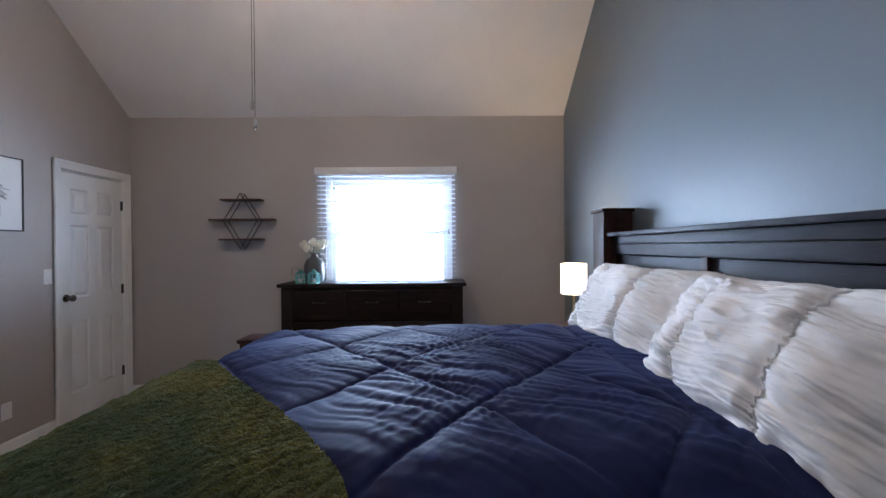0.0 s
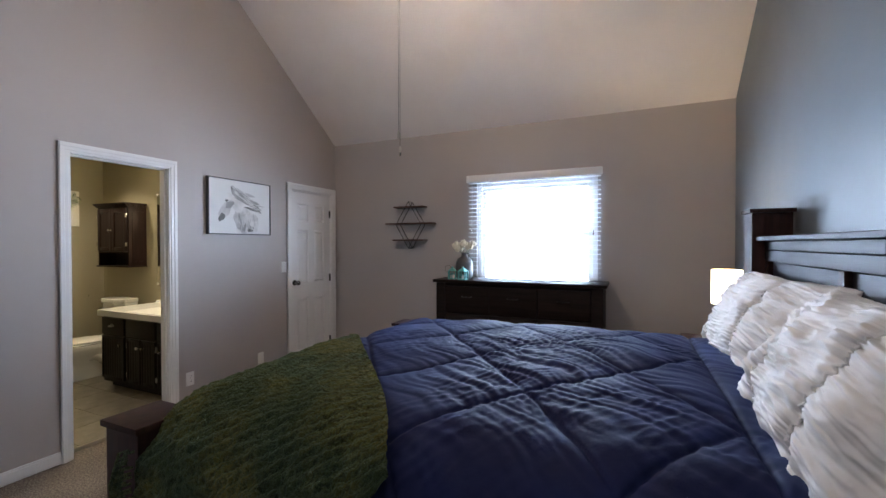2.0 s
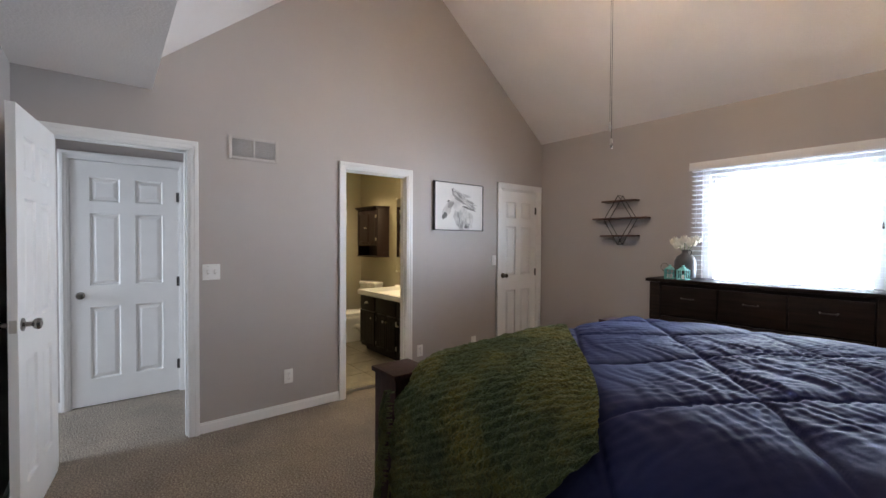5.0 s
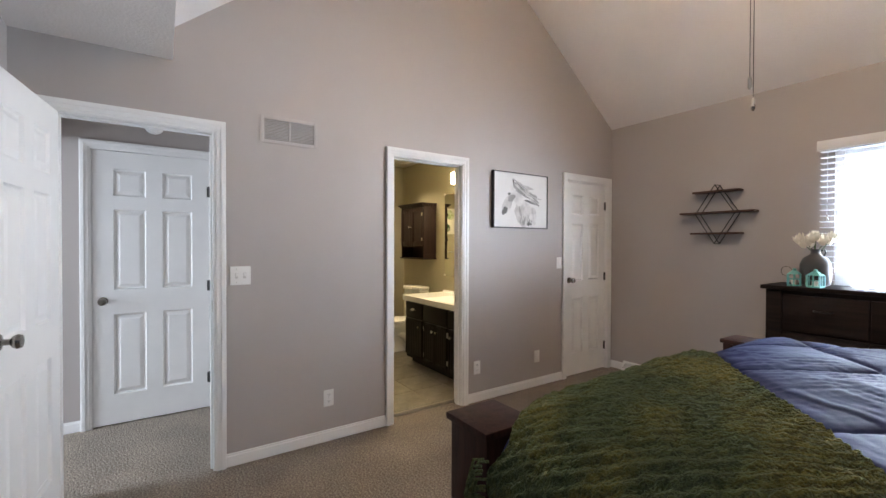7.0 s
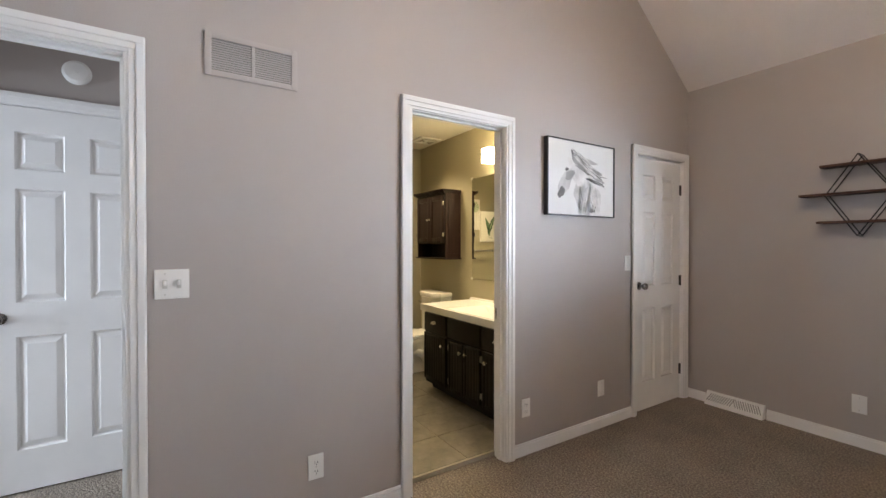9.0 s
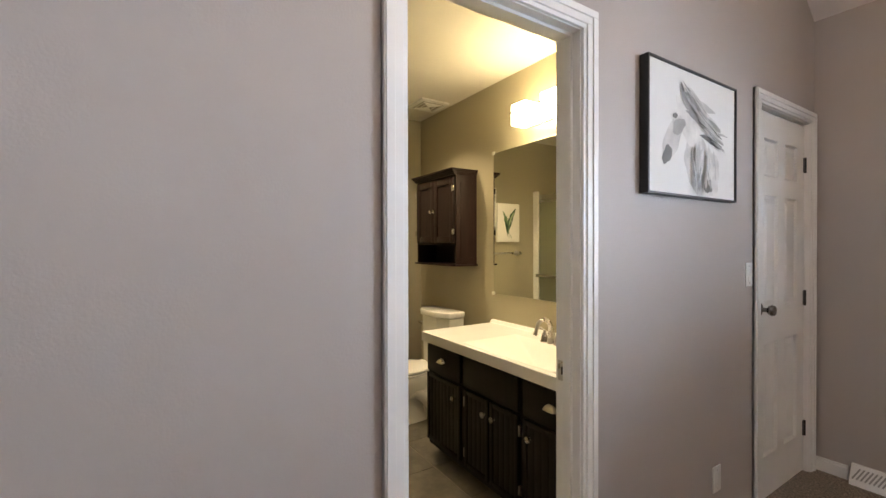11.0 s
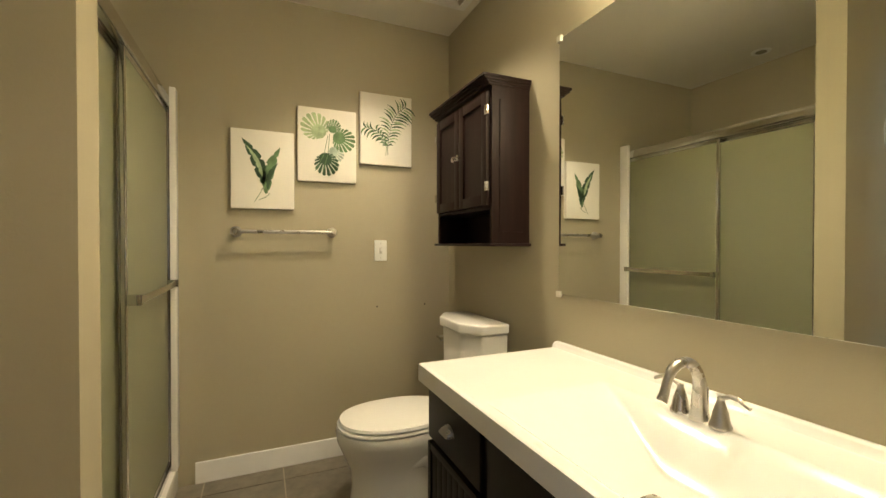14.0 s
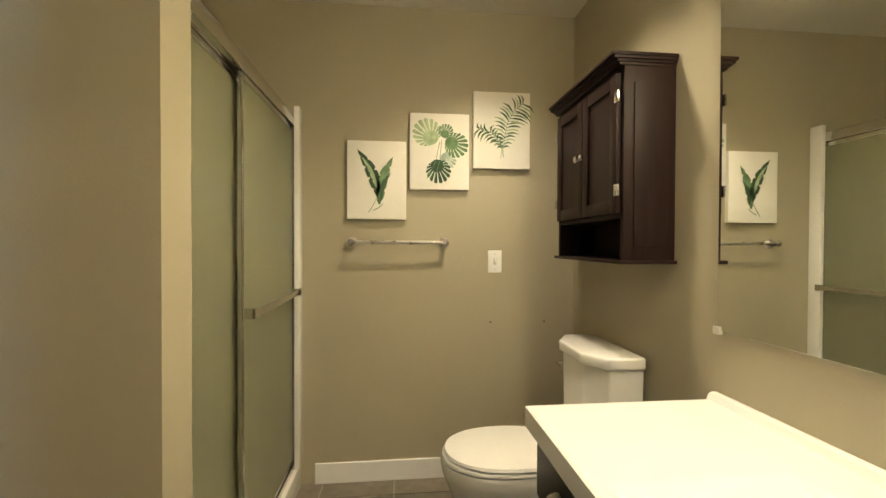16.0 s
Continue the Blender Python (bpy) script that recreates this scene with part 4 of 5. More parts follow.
for i in range(22):
    dab(pic, "brush_stroke", blob(-0.03 + 0.17 * rs.random(), -0.06 - 0.14 * rs.random(), 0.02 + 0.05 * rs.random(), 0.003 + 0.005 * rs.random(), 1.2 + 0.7 * rs.random(), i * 2.3, 0.5, 18), yy - 0.0066 - 0.0001 * i, INK[rs.choice((0, 0, 3, 3, 1))])


# ---- wall plates, vents ----
def plate(name, at, rz, w, h, toggles, label, cat):
    p = thing(name, at, label, cat, rz=rz)
    cover = part("cover_plate", block(-w / 2, w / 2, -0.006, 0, -h / 2, h / 2, 0.003), PLASTIC, p)
    for kind, x in toggles:
        if kind == "switch":
            part("toggle", block(x - 0.005, x + 0.005, -0.018, -0.006, -0.004, 0.014, 0.002), PLASTIC, p)
            part("toggle_slot", block(x - 0.008, x + 0.008, -0.0075, -0.006, -0.017, 0.017, 0.0005), plain("ivory_slot", (0.55, 0.53, 0.49), 0.4), p)
        elif kind == "rocker":
            part("rocker", block(x - 0.017, x + 0.017, -0.009, -0.006, -0.034, 0.034, 0.002), PLASTIC, p)
        else:
            for z in (-0.021, 0.021):
                s = part("socket", lathe([(0.0165, -0.0055), (0.0165, -0.0085), (0.001, -0.0086)], 18, "y", (x, 0, z)), PLASTIC, p)
                for dx in (-0.006, 0.006):
                    part("slot", block(x + dx - 0.0012, x + dx + 0.0012, -0.0092, -0.0086, z - 0.002, z + 0.007), PINHOLE, s)
                part("slot", lathe([(0.0025, -0.0086), (0.0025, -0.0092)], 8, "y", (x, 0, z - 0.008)), PINHOLE, s)
    for z in (-0.041, 0.041) if toggles and toggles[0][0] != "outlet" else (0.0,):
        part("screw", lathe([(0.003, -0.006), (0.003, -0.0075)], 8, "y", (0 if len(toggles) == 1 else toggles[0][1], 0, z)), NICKEL, p)
    return p


plate("light_switch", (WX, 0.335, 1.18), 90, 0.116, 0.115, (("switch", -0.023), ("switch", 0.023)), "white double toggle light switch plate", "light switch")
plate("outlet_plate", (WX, 0.893, 0.302), 90, 0.071, 0.115, (("outlet", 0),), "white duplex wall outlet", "outlet")
plate("outlet_plate", (WX, 2.215, 0.30), 90, 0.071, 0.115, (("outlet", 0),), "white duplex wall outlet", "outlet")
plate("wall_plate", (WX, 2.957, 0.29), 90, 0.071, 0.115, (("rocker", 0),), "white blank wall plate", "wall plate")
plate("light_switch", (WX, 3.272, 1.195), 90, 0.071, 0.115, (("rocker", 0),), "white rocker light switch", "light switch")
plate("outlet_plate", (-1.715, NY, 0.285), 0, 0.075, 0.12, (("rocker", 0),), "white wall plate low on the wall", "wall plate")

VD = plain("register_shadow", (0.10, 0.095, 0.085), 0.8)
vent = thing("return_vent", (WX, 0.632, 2.115), "painted metal return air vent with two louvred panels", "vent", rz=90)
bm = bmesh.new()
hx, hz = 0.182, 0.088
for x0, x1, z0, z1 in ((-hx, -hx + 0.025, -hz, hz), (hx - 0.025, hx, -hz, hz), (-hx + 0.025, hx - 0.025, -hz, -hz + 0.024), (-hx + 0.025, hx - 0.025, hz - 0.024, hz), (-0.007, 0.007, -hz + 0.024, hz - 0.024)):
    box(bm, x0, x1, -0.008, 0, z0, z1, 0.001)
VPAINT = plain("greige_vent_enamel", (0.43, 0.39, 0.365), 0.5)
part("frame", bm, VPAINT, vent)
part("backing", block(-hx + 0.02, hx - 0.02, -0.0015, 0, -hz + 0.02, hz - 0.02), VD, vent)
for c in (-0.082, 0.082):
    for i in range(13):
        z = -0.057 + i * 0.0095
        bm = block(-0.074 + c, 0.074 + c, -0.0008, 0.0008, -0.0034, 0.0034)
        bmesh.ops.rotate(bm, verts=bm.verts, cent=(c, 0, 0), matrix=Matrix.Rotation(radians(25), 3, 'X'))
        bmesh.ops.translate(bm, verts=bm.verts, vec=(0, -0.0045, z))
        part("louvre", bm, VPAINT, vent, smooth=False)
reg = thing("baseboard_register", (-2.44, NY, 0), "white metal baseboard heat register with slanted louvres", "vent")
bm = bmesh.new()
v = [bm.verts.new(p) for x in (-0.205, 0.205) for p in ((x, 0, 0.004), (x, -0.062, 0.004), (x, -0.058, 0.022), (x, -0.016, 0.108), (x, 0, 0.108))]
bm.faces.new(v[:5])
bm.faces.new(v[5:][::-1])
for i in range(5):
    bm.faces.new((v[i], v[i + 5], v[(i + 1) % 5 + 5], v[(i + 1) % 5]))
bmesh.ops.recalc_face_normals(bm, faces=bm.faces)
part("housing", bm, WHITE, reg, smooth=False)
for i in range(22):
    x = -0.18 + i * 0.0171
    bm = block(-0.0035, 0.0035, -0.0008, 0.0008, -0.034, 0.034)
    lean = 24 if i < 11 else -24
    bmesh.ops.rotate(bm, verts=bm.verts, cent=(0, 0, 0), matrix=Matrix.Rotation(radians(lean), 3, 'Y'))
    bmesh.ops.rotate(bm, verts=bm.verts, cent=(0, 0, 0), matrix=Matrix.Rotation(radians(-26), 3, 'X'))
    bmesh.ops.translate(bm, verts=bm.verts, vec=(x, -0.0385, 0.065))
    part("louvre", bm, plain("register_slot", (0.34, 0.33, 0.31), 0.7) if i == 0 else bpy.data.materials["register_slot"], reg, smooth=False)

# ceiling fan on the ridge with its two pull chains
fan = thing("ceiling_fan", (-0.72, 2.05, RIDGE - 0.04), "dark bronze five-blade ceiling fan with a lit glass bowl", "ceiling fan")
part("canopy", lathe([(0.075, 0.0), (0.07, -0.05), (0.02, -0.08)], 24), BLACKMETAL, fan)
part("downrod", tube([(0, 0, -0.07), (0, 0, -0.78)], 0.013), BLACKMETAL, fan)
part("motor_housing", lathe([(0.03, -0.76), (0.13, -0.79), (0.15, -0.84), (0.13, -0.92), (0.06, -0.96)], 32), BLACKMETAL, fan)
part("light_bowl", lathe([(0.11, -0.972), (0.125, -0.99), (0.10, -1.05), (0.05, -1.08), (0.005, -1.09)], 32), FANGLASS, fan, "glowing frosted glass bowl")
for i in range(5):
    a = 2 * math.pi * i / 5 + 0.3
    bm = block(0.20, 0.66, -0.065, 0.065, -0.866, -0.860, 0.002)
    box(bm, 0.11, 0.24, -0.018, 0.018, -0.872, -0.865)
    bmesh.ops.rotate(bm, verts=bm.verts, cent=(0, 0, 0), matrix=Matrix.Rotation(a, 3, 'Z'))
    part("blade", bm, SHELFWOOD, fan)
for x, y, zb in ((-0.085, 0.215, 2.13), (-0.065, 0.20, 2.02)):
    zb -= RIDGE - 0.04
    part("pull_chain", tube([(x * 0.9, y * 0.55, -0.955), (x, y, -1.05), (x, y, zb + 0.05)], 0.0015, 5), BLACKMETAL, fan)
    part("chain_fob", lathe([(0.002, zb + 0.055), (0.008, zb + 0.045), (0.009, zb), (0.004, zb - 0.008)], 12, "z", (x, y, 0)), NICKEL, fan)

# ---- bathroom: vanity ----
va = thing("vanity_cabinet", (-3.565, 2.512, 0), "dark espresso vanity cabinet with beadboard doors", "cabinet")
bm = bmesh.new()
for x0, x1, y0, y1, z0, z1 in ((-0.605, -0.587, -0.25, 0.27, 0.10, 0.742), (0.594, 0.612, -0.25, 0.27, 0.10, 0.742), (-0.587, 0.594, -0.25, -0.232, 0.10, 0.742), (-0.587, 0.594, 0.255, 0.27, 0.10, 0.742), (-0.587, 0.594, -0.232, 0.255, 0.10, 0.118)):
    box(bm, x0, x1, y0, y1, z0, z1)
part("carcass", bm, VANWOOD, va, smooth=False)
part("toe_kick", block(-0.595, 0.612, -0.18, 0.27, BF, 0.099), VANWOOD, va)


def cup_pull(parent, x, z):
    bm = bmesh.new()
    prev = None
    for j in range(7):
        f = j / 6 * math.pi / 2
        row = [bm.verts.new((x + 0.034 * math.cos(a) * math.cos(f * 0.55), -0.272 - 0.024 * math.sin(f), z + 0.026 * math.sin(a) * math.cos(f) + 0.004)) for a in [i * math.pi / 14 for i in range(15)]]
        if prev:
            for i in range(14):
                bm.faces.new((prev[i], prev[i + 1], row[i + 1], row[i]))
        prev = row
    bmesh.ops.recalc_face_normals(bm, faces=bm.faces)
    part("cup_pull", bm, NICKEL, parent, "brushed nickel cup pull")


def round_knob(parent, x, y, z, s=1.0):
    part("knob", lathe([(0.006 * s, y), (0.005 * s, y - 0.012 * s), (0.014 * s, y - 0.016 * s), (0.015 * s, y - 0.022 * s), (0.008 * s, y - 0.027 * s)], 18, "y", (x, 0, z)), NICKEL, parent, "brushed nickel knob")


for x0, x1 in ((-0.60, -0.245), (0.26, 0.605)):
    dr = part("drawer_front", block(x0, x1, -0.268, -0.251, 0.565, 0.728, 0.006), VANWOOD, va)
    cup_pull(dr, (x0 + x1) / 2, 0.640)
part("false_front", block(-0.21, 0.225, -0.268, -0.251, 0.565, 0.728, 0.006), VANWOOD, va)
for x0, x1, kx in ((-0.60, -0.245, -0.29), (-0.20, 0.005, -0.02), (0.02, 0.225, 0.055), (0.26, 0.605, 0.305)):
    bm = bmesh.new()
    for u0, u1, z0, z1 in ((x0, x0 + 0.024, 0.135, 0.55), (x1 - 0.024, x1, 0.135, 0.55), (x0 + 0.024, x1 - 0.024, 0.135, 0.158), (x0 + 0.024, x1 - 0.024, 0.527, 0.55)):
        box(bm, u0, u1, -0.270, -0.251, z0, z1, 0.002)
    dd = part("cabinet_door", bm, VANWOOD, va)
    n = max(3, round((x1 - x0 - 0.05) / 0.04))
    for i in range(n):
        u0, du = x0 + 0.024 + i * (x1 - x0 - 0.048) / n, (x1 - x0 - 0.048) / n
        part("bead_board", block(u0 + 0.001, u0 + du - 0.001, -0.264, -0.252, 0.158, 0.527, 0.0015), VANWOOD, dd)
    round_knob(dd, kx, -0.268, 0.475)
    hx = x1 + 0.006 if kx < (x0 + x1) / 2 else x0 - 0.006
    if abs(hx) < 0.59:
        for z in (0.20, 0.48):
            part("hinge", block(hx - 0.006, hx + 0.006, -0.266, -0.251, z - 0.025, z + 0.025, 0.002), NICKEL, dd)

vt = thing("sink_countertop", (-3.565, 2.517, 0.766), "white cultured marble vanity top with a moulded basin", "countertop")


def basin(u, v):
    x, y = -0.628 + 1.230 * u, -0.297 + 0.575 * v
    k = min((0.125 - y) / 0.13, (x + 0.23) / 0.31, (0.52 - x) / 0.33, (y + 0.265) / 0.12)
    k = min(1.0, max(0.0, k))
    d = 0.098 * (0.55 * k + 0.45 * k * k * (3 - 2 * k))
    z = 0.036 - d
    if v > 0.955:
        z += 0.022 * min(1, (v - 0.955) / 0.015)
    if v == 0 or u == 0 or u == 1:
        z -= 0.004
    return Vector((x, y, z))


part("basin_top", surface(basin, 150, 90), MARBLE, vt)
bm = bmesh.new()
for x0, x1, y0, y1 in ((-0.628, 0.602, -0.2975, -0.289), (-0.6285, -0.620, -0.289, 0.278)):
    box(bm, x0, x1, y0, y1, -0.022, 0.0325)
part("front_edge", bm, MARBLE, vt, smooth=False)
part("drain", lathe([(0.026, -0.070), (0.026, -0.058), (0.016, -0.056), (0.014, -0.048), (0.001, -0.046)], 20, "z", (0.125, -0.10, 0)), NICKEL, vt, "nickel pop-up drain")

fc = thing("faucet", (-3.515, 2.650, 0.801), "brushed nickel widespread faucet with two lever handles", "faucet")
arc = [(0, 0.0, 0), (0, -0.002, 0.05)] + [(0, -0.062 + 0.06 * math.cos(a), 0.085 + 0.062 * math.sin(a)) for a in [i * math.pi / 12 for i in range(12)]] + [(0, -0.128, 0.078), (0, -0.136, 0.064)]
part("spout", tube(arc, 0.014, 16, [0.025, 0.018] + [0.0155 - 0.0004 * i for i in range(12)] + [0.0115, 0.0135]), NICKEL, fc)
fc.scale = (0.86, 0.9, 0.92)
part("lift_rod", tube([(0, 0.03, 0), (0, 0.03, 0.075)], 0.003, 6), NICKEL, fc)
for s in (-1, 1):
    hd = part("handle_body", lathe([(0.026, 0), (0.026, 0.006), (0.022, 0.012), (0.018, 0.035), (0.011, 0.055), (0.008, 0.066), (0.009, 0.072), (0.002, 0.075)], 20, "z", (s * 0.055, 0, 0)), NICKEL, fc)
    part("lever", tube([(s * 0.055, 0, 0.068), (s * 0.080, -0.004, 0.080), (s * 0.105, -0.006, 0.080), (s * 0.130, -0.008, 0.068)], 0.005, 10, [0.006, 0.0055, 0.006, 0.0045]), NICKEL, hd)

# mirror, clips
mr = thing("vanity_mirror", (-3.62, BY, 1.495), "large frameless wall mirror held by small clips", "mirror")
part("silvered_glass", block(-0.555, 0.585, -0.008, -0.001, -0.488, 0.488, 0.001), MIRROR, mr, smooth=False)
CLEAR = plain("clear_plastic_clip", (0.7, 0.68, 0.6), 0.15)
for x in (-0.555, 0.40):
    for z in (-0.488, 0.488):
        part("mirror_clip", block(x - 0.012, x + 0.012, -0.014, 0, z - 0.012, z + 0.012, 0.003), CLEAR, mr)

# three-shade vanity light
vl = thing("vanity_light", (-3.50, BY, 2.06), "three-shade nickel vanity light with frosted square glass, lit", "light fixture")
part("back_plate", block(-0.10, 0.10, -0.022, 0, -0.045, 0.045, 0.004), NICKEL, vl)
part("arm_bar", tube([(-0.32, -0.07, 0.0), (0.32, -0.07, 0.0)], 0.008), NICKEL, vl)
part("stand_off", tube([(0, -0.02, 0), (0, -0.07, 0)], 0.009), NICKEL, vl)
for x in (-0.235, 0.0, 0.235):
    s = part("glass_shade", block(x - 0.058, x + 0.058, -0.185, -0.080, -0.005, 0.118, 0.006), VANGLASS, vl, "glowing frosted glass shade")
    part("trim_rod", tube([(x - 0.065, -0.19, 0.07), (x + 0.065, -0.19, 0.07)], 0.005, 8), NICKEL, s)

dl = thing("recessed_light", (-4.575, 2.264, BZ), "small recessed ceiling downlight, lit", "ceiling light")
part("trim_ring", lathe([(0.034, -0.004), (0.046, -0.008), (0.055, -0.004), (0.056, 0.0)], 28), WHITE, dl)
part("lens", lathe([(0.033, -0.003), (0.033, -0.0055), (0.001, -0.006)], 24), DOWNLIGHT, dl)
sl = thing("recessed_light", (-4.58, 0.81, BZ), "small recessed ceiling downlight over the shower, off", "ceiling light")
part("trim_ring", lathe([(0.034, -0.004), (0.046, -0.008), (0.055, -0.004), (0.056, 0.0)], 28), WHITE, sl)
part("lens", lathe([(0.033, -0.003), (0.033, -0.0055), (0.001, -0.006)], 24), plain("unlit_lens", (0.22, 0.20, 0.16), 0.4), sl)
ev = thing("exhaust_vent", (-4.79, 2.62, BZ), "cream plastic bathroom exhaust fan grille", "vent")
part("grille_frame", block(-0.125, 0.125, -0.125, 0.125, -0.016, 0, 0.006), PLASTIC, ev)
part("grille_centre", block(-0.09, 0.09, -0.09, 0.09, -0.019, -0.016, 0.001), plain("grille_shade", (0.30, 0.27, 0.22), 0.7), ev)
for i in range(9):
    u = 0.012 + i * 0.0088
    bm = bmesh.new()
    box(bm, -u - 0.0022, -u + 0.0022, -u, u, -0.024, -0.019)
    box(bm, u - 0.0022, u + 0.0022, -u, u, -0.024, -0.019)
    if i % 4 == 0:
        box(bm, -u, u, -u - 0.002, -u + 0.002, -0.024, -0.019)
        box(bm, -u, u, u - 0.002, u + 0.002, -0.024, -0.019)
    part("slat", bm, PLASTIC, ev, smooth=False)

# wall cabinet
wc = thing("wall_cabinet", (-4.665, BY, 1.19), "dark espresso bathroom wall cabinet with an open lower shelf", "cabinet")
D = -0.185
for x in (-0.285, 0.268):
    part("side_panel", block(x, x + 0.017, D, 0, 0.012, 0.665, 0.002), CABWOOD, wc)
part("back_panel", block(-0.268, 0.268, -0.012, 0, 0.012, 0.665), CABWOOD, wc)
part("shelf", block(-0.268, 0.268, D, -0.012, 0.155, 0.170), CABWOOD, wc)
part("top_panel", block(-0.268, 0.268, D, -0.012, 0.648, 0.665), CABWOOD, wc)
part("base_board", block(-0.30, 0.30, D - 0.016, 0, 0.0, 0.012, 0.003), CABWOOD, wc)
bm = bmesh.new()
for o, z0, z1 in ((0.006, 0.665, 0.675), (0.016, 0.675, 0.684), (0.028, 0.684, 0.695), (0.036, 0.695, 0.706)):
    box(bm, -0.285 - 0.4 * o, 0.285 + 0.4 * o, D - o - 0.012, 0, z0, z1, 0.002)
part("crown", bm, CABWOOD, wc)
part("side_moulding", block(0.285, 0.290, D + 0.035, -0.03, 0.06, 0.61, 0.002), CABWOOD, wc)
for x0, x1, kx in ((-0.266, -0.002, -0.025), (0.002, 0.266, 0.025)):
    bm = bmesh.new()
    for u0, u1, z0, z1 in ((x0, x0 + 0.045, 0.172, 0.645), (x1 - 0.045, x1, 0.172, 0.645), (x0 + 0.045, x1 - 0.045, 0.172, 0.217), (x0 + 0.045, x1 - 0.045, 0.60, 0.645)):
        box(bm, u0, u1, D - 0.017, D, z0, z1, 0.002)
    box(bm, x0 + 0.045, x1 - 0.045, D - 0.008, D, 0.217, 0.60)
    dd = part("cabinet_door", bm, CABWOOD, wc)
    round_knob(dd, kx, D - 0.017, 0.41, 0.9)
    hx = x0 - 0.004 if kx < 0 else x1 + 0.004
    for z in (0.25, 0.565):
        part("hinge", block(hx - 0.016, hx + 0.010, D - 0.020, D - 0.012, z - 0.02, z + 0.02, 0.002), CHROME, dd, "bright nickel hinge")


# ---- toilet ----
def ring_loft(rings, steps=40):
    """A skin over superellipse rings (cx, cy, rx, ry, z, power)."""
    bm = bmesh.new()
    prev, first = None, None
    for cx, cy, rx, ry, z, pw in rings:
        row = []
        for i in range(steps):
            a = 2 * math.pi * i / steps
            c, s = math.cos(a), math.sin(a)
            row.append(bm.verts.new((cx + rx * math.copysign(abs(c) ** (2 / pw), c), cy + ry * math.copysign(abs(s) ** (2 / pw), s), z)))
        if prev:
            for i in range(steps):
                bm.faces.new((prev[i], prev[(i + 1) % steps], row[(i + 1) % steps], row[i]))
        else:
            bm.faces.new(row[::-1])
        prev = row
    bm.faces.new(prev)
    bmesh.ops.recalc_face_normals(bm, faces=bm.faces)
    return bm


to = thing("toilet", (-4.715, 2.777, BF), "white porcelain toilet with the lid closed", "toilet")
to.scale = (1.0, 1.0, 0.93)
part("bowl", ring_loft([(0, -0.44, 0.115, 0.25, 0.0, 2.6), (0, -0.44, 0.112, 0.245, 0.02, 2.6), (0, -0.45, 0.103, 0.225, 0.12, 2.4), (0, -0.46, 0.115, 0.225, 0.20, 2.3), (0, -0.47, 0.150, 0.245, 0.27, 2.2), (0, -0.475, 0.178, 0.263, 0.33, 2.2), (0, -0.475, 0.186, 0.270, 0.37, 2.2), (0, -0.475, 0.182, 0.266, 0.385, 2.2)]), PORCELAIN, to)
part("trapway", tube([(0.075, -0.46, 0.20), (0.100, -0.38, 0.24), (0.108, -0.30, 0.19), (0.105, -0.24, 0.10), (0.100, -0.18, 0.03)], 0.05, 14, [0.03, 0.045, 0.048, 0.046, 0.045]), PORCELAIN, to)
part("pedestal_back", block(-0.105, 0.105, -0.30, -0.06, 0.0, 0.36, 0.02), PORCELAIN, to)
part("deck", block(-0.16, 0.16, -0.24, -0.02, 0.34, 0.385, 0.018), PORCELAIN, to)
part("seat", ring_loft([(0, -0.47, 0.182, 0.262, 0.388, 2.2), (0, -0.47, 0.190, 0.270, 0.396, 2.2), (0, -0.47, 0.188, 0.268, 0.406, 2.2)]), PORCELAIN, to)
part("lid", ring_loft([(0, -0.465, 0.180, 0.258, 0.410, 2.2), (0, -0.465, 0.188, 0.266, 0.416, 2.2), (0, -0.465, 0.184, 0.262, 0.428, 2.2), (0, -0.465, 0.12, 0.20, 0.434, 2.2)]), PORCELAIN, to)
for x in (-0.07, 0.07):
    part("seat_hinge", block(x - 0.02, x + 0.02, -0.235, -0.195, 0.388, 0.432, 0.006), PORCELAIN, to)


def tank(z0, z1, w0, w1, d, cut, bev):
    bm = bmesh.new()
    rows = []
    for z, w in ((z0, w0), (z1, w1)):
        rows.append([bm.verts.new((x, y, z)) for x, y in ((-w, 0), (-w, -d + cut), (-w + cut * 1.6, -d), (w - cut * 1.6, -d), (w, -d + cut), (w, 0))])
    bm.faces.new(rows[0][::-1])
    bm.faces.new(rows[1])
    for i in range(6):
        bm.faces.new((rows[0][i], rows[0][(i + 1) % 6], rows[1][(i + 1) % 6], rows[1][i]))
    bmesh.ops.bevel(bm, geom=list(bm.edges), offset=bev, segments=3, profile=0.6, affect='EDGES')
    bmesh.ops.recalc_face_normals(bm, faces=bm.faces)
    return bm


part("tank", tank(0.384, 0.812, 0.180, 0.200, 0.195, 0.06, 0.010), PORCELAIN, to)
part("tank_lid", tank(0.813, 0.864, 0.212, 0.214, 0.212, 0.065, 0.012), PORCELAIN, to)
part("flush_lever", tube([(-0.14, -0.175, 0.745), (-0.14, -0.21, 0.745), (-0.07, -0.215, 0.74)], 0.006, 8), CHROME, to)

# ---- shower ----
sw = thing("shower_enclosure", (-4.61, 1.325, 0), "chrome-framed sliding shower doors with obscure glass", "shower")
part("shower_pan", block(-0.608, 0.608, -0.70, 0.045, 0.0, 0.14, 0.012), PORCELAIN, sw, "white moulded threshold")
part("header_rail", block(-0.602, 0.602, -0.035, 0.028, 1.83, 1.885, 0.008), CHROME, sw)
part("bottom_track", block(-0.602, 0.602, -0.03, 0.024, 0.141, 0.165, 0.004), CHROME, sw)
part("wall_jamb", block(-0.604, -0.578, -0.03, 0.025, 0.165, 1.83, 0.003), CHROME, sw)
part("wall_jamb", block(0.578, 0.604, -0.03, 0.025, 0.165, 1.83, 0.003), CHROME, sw)
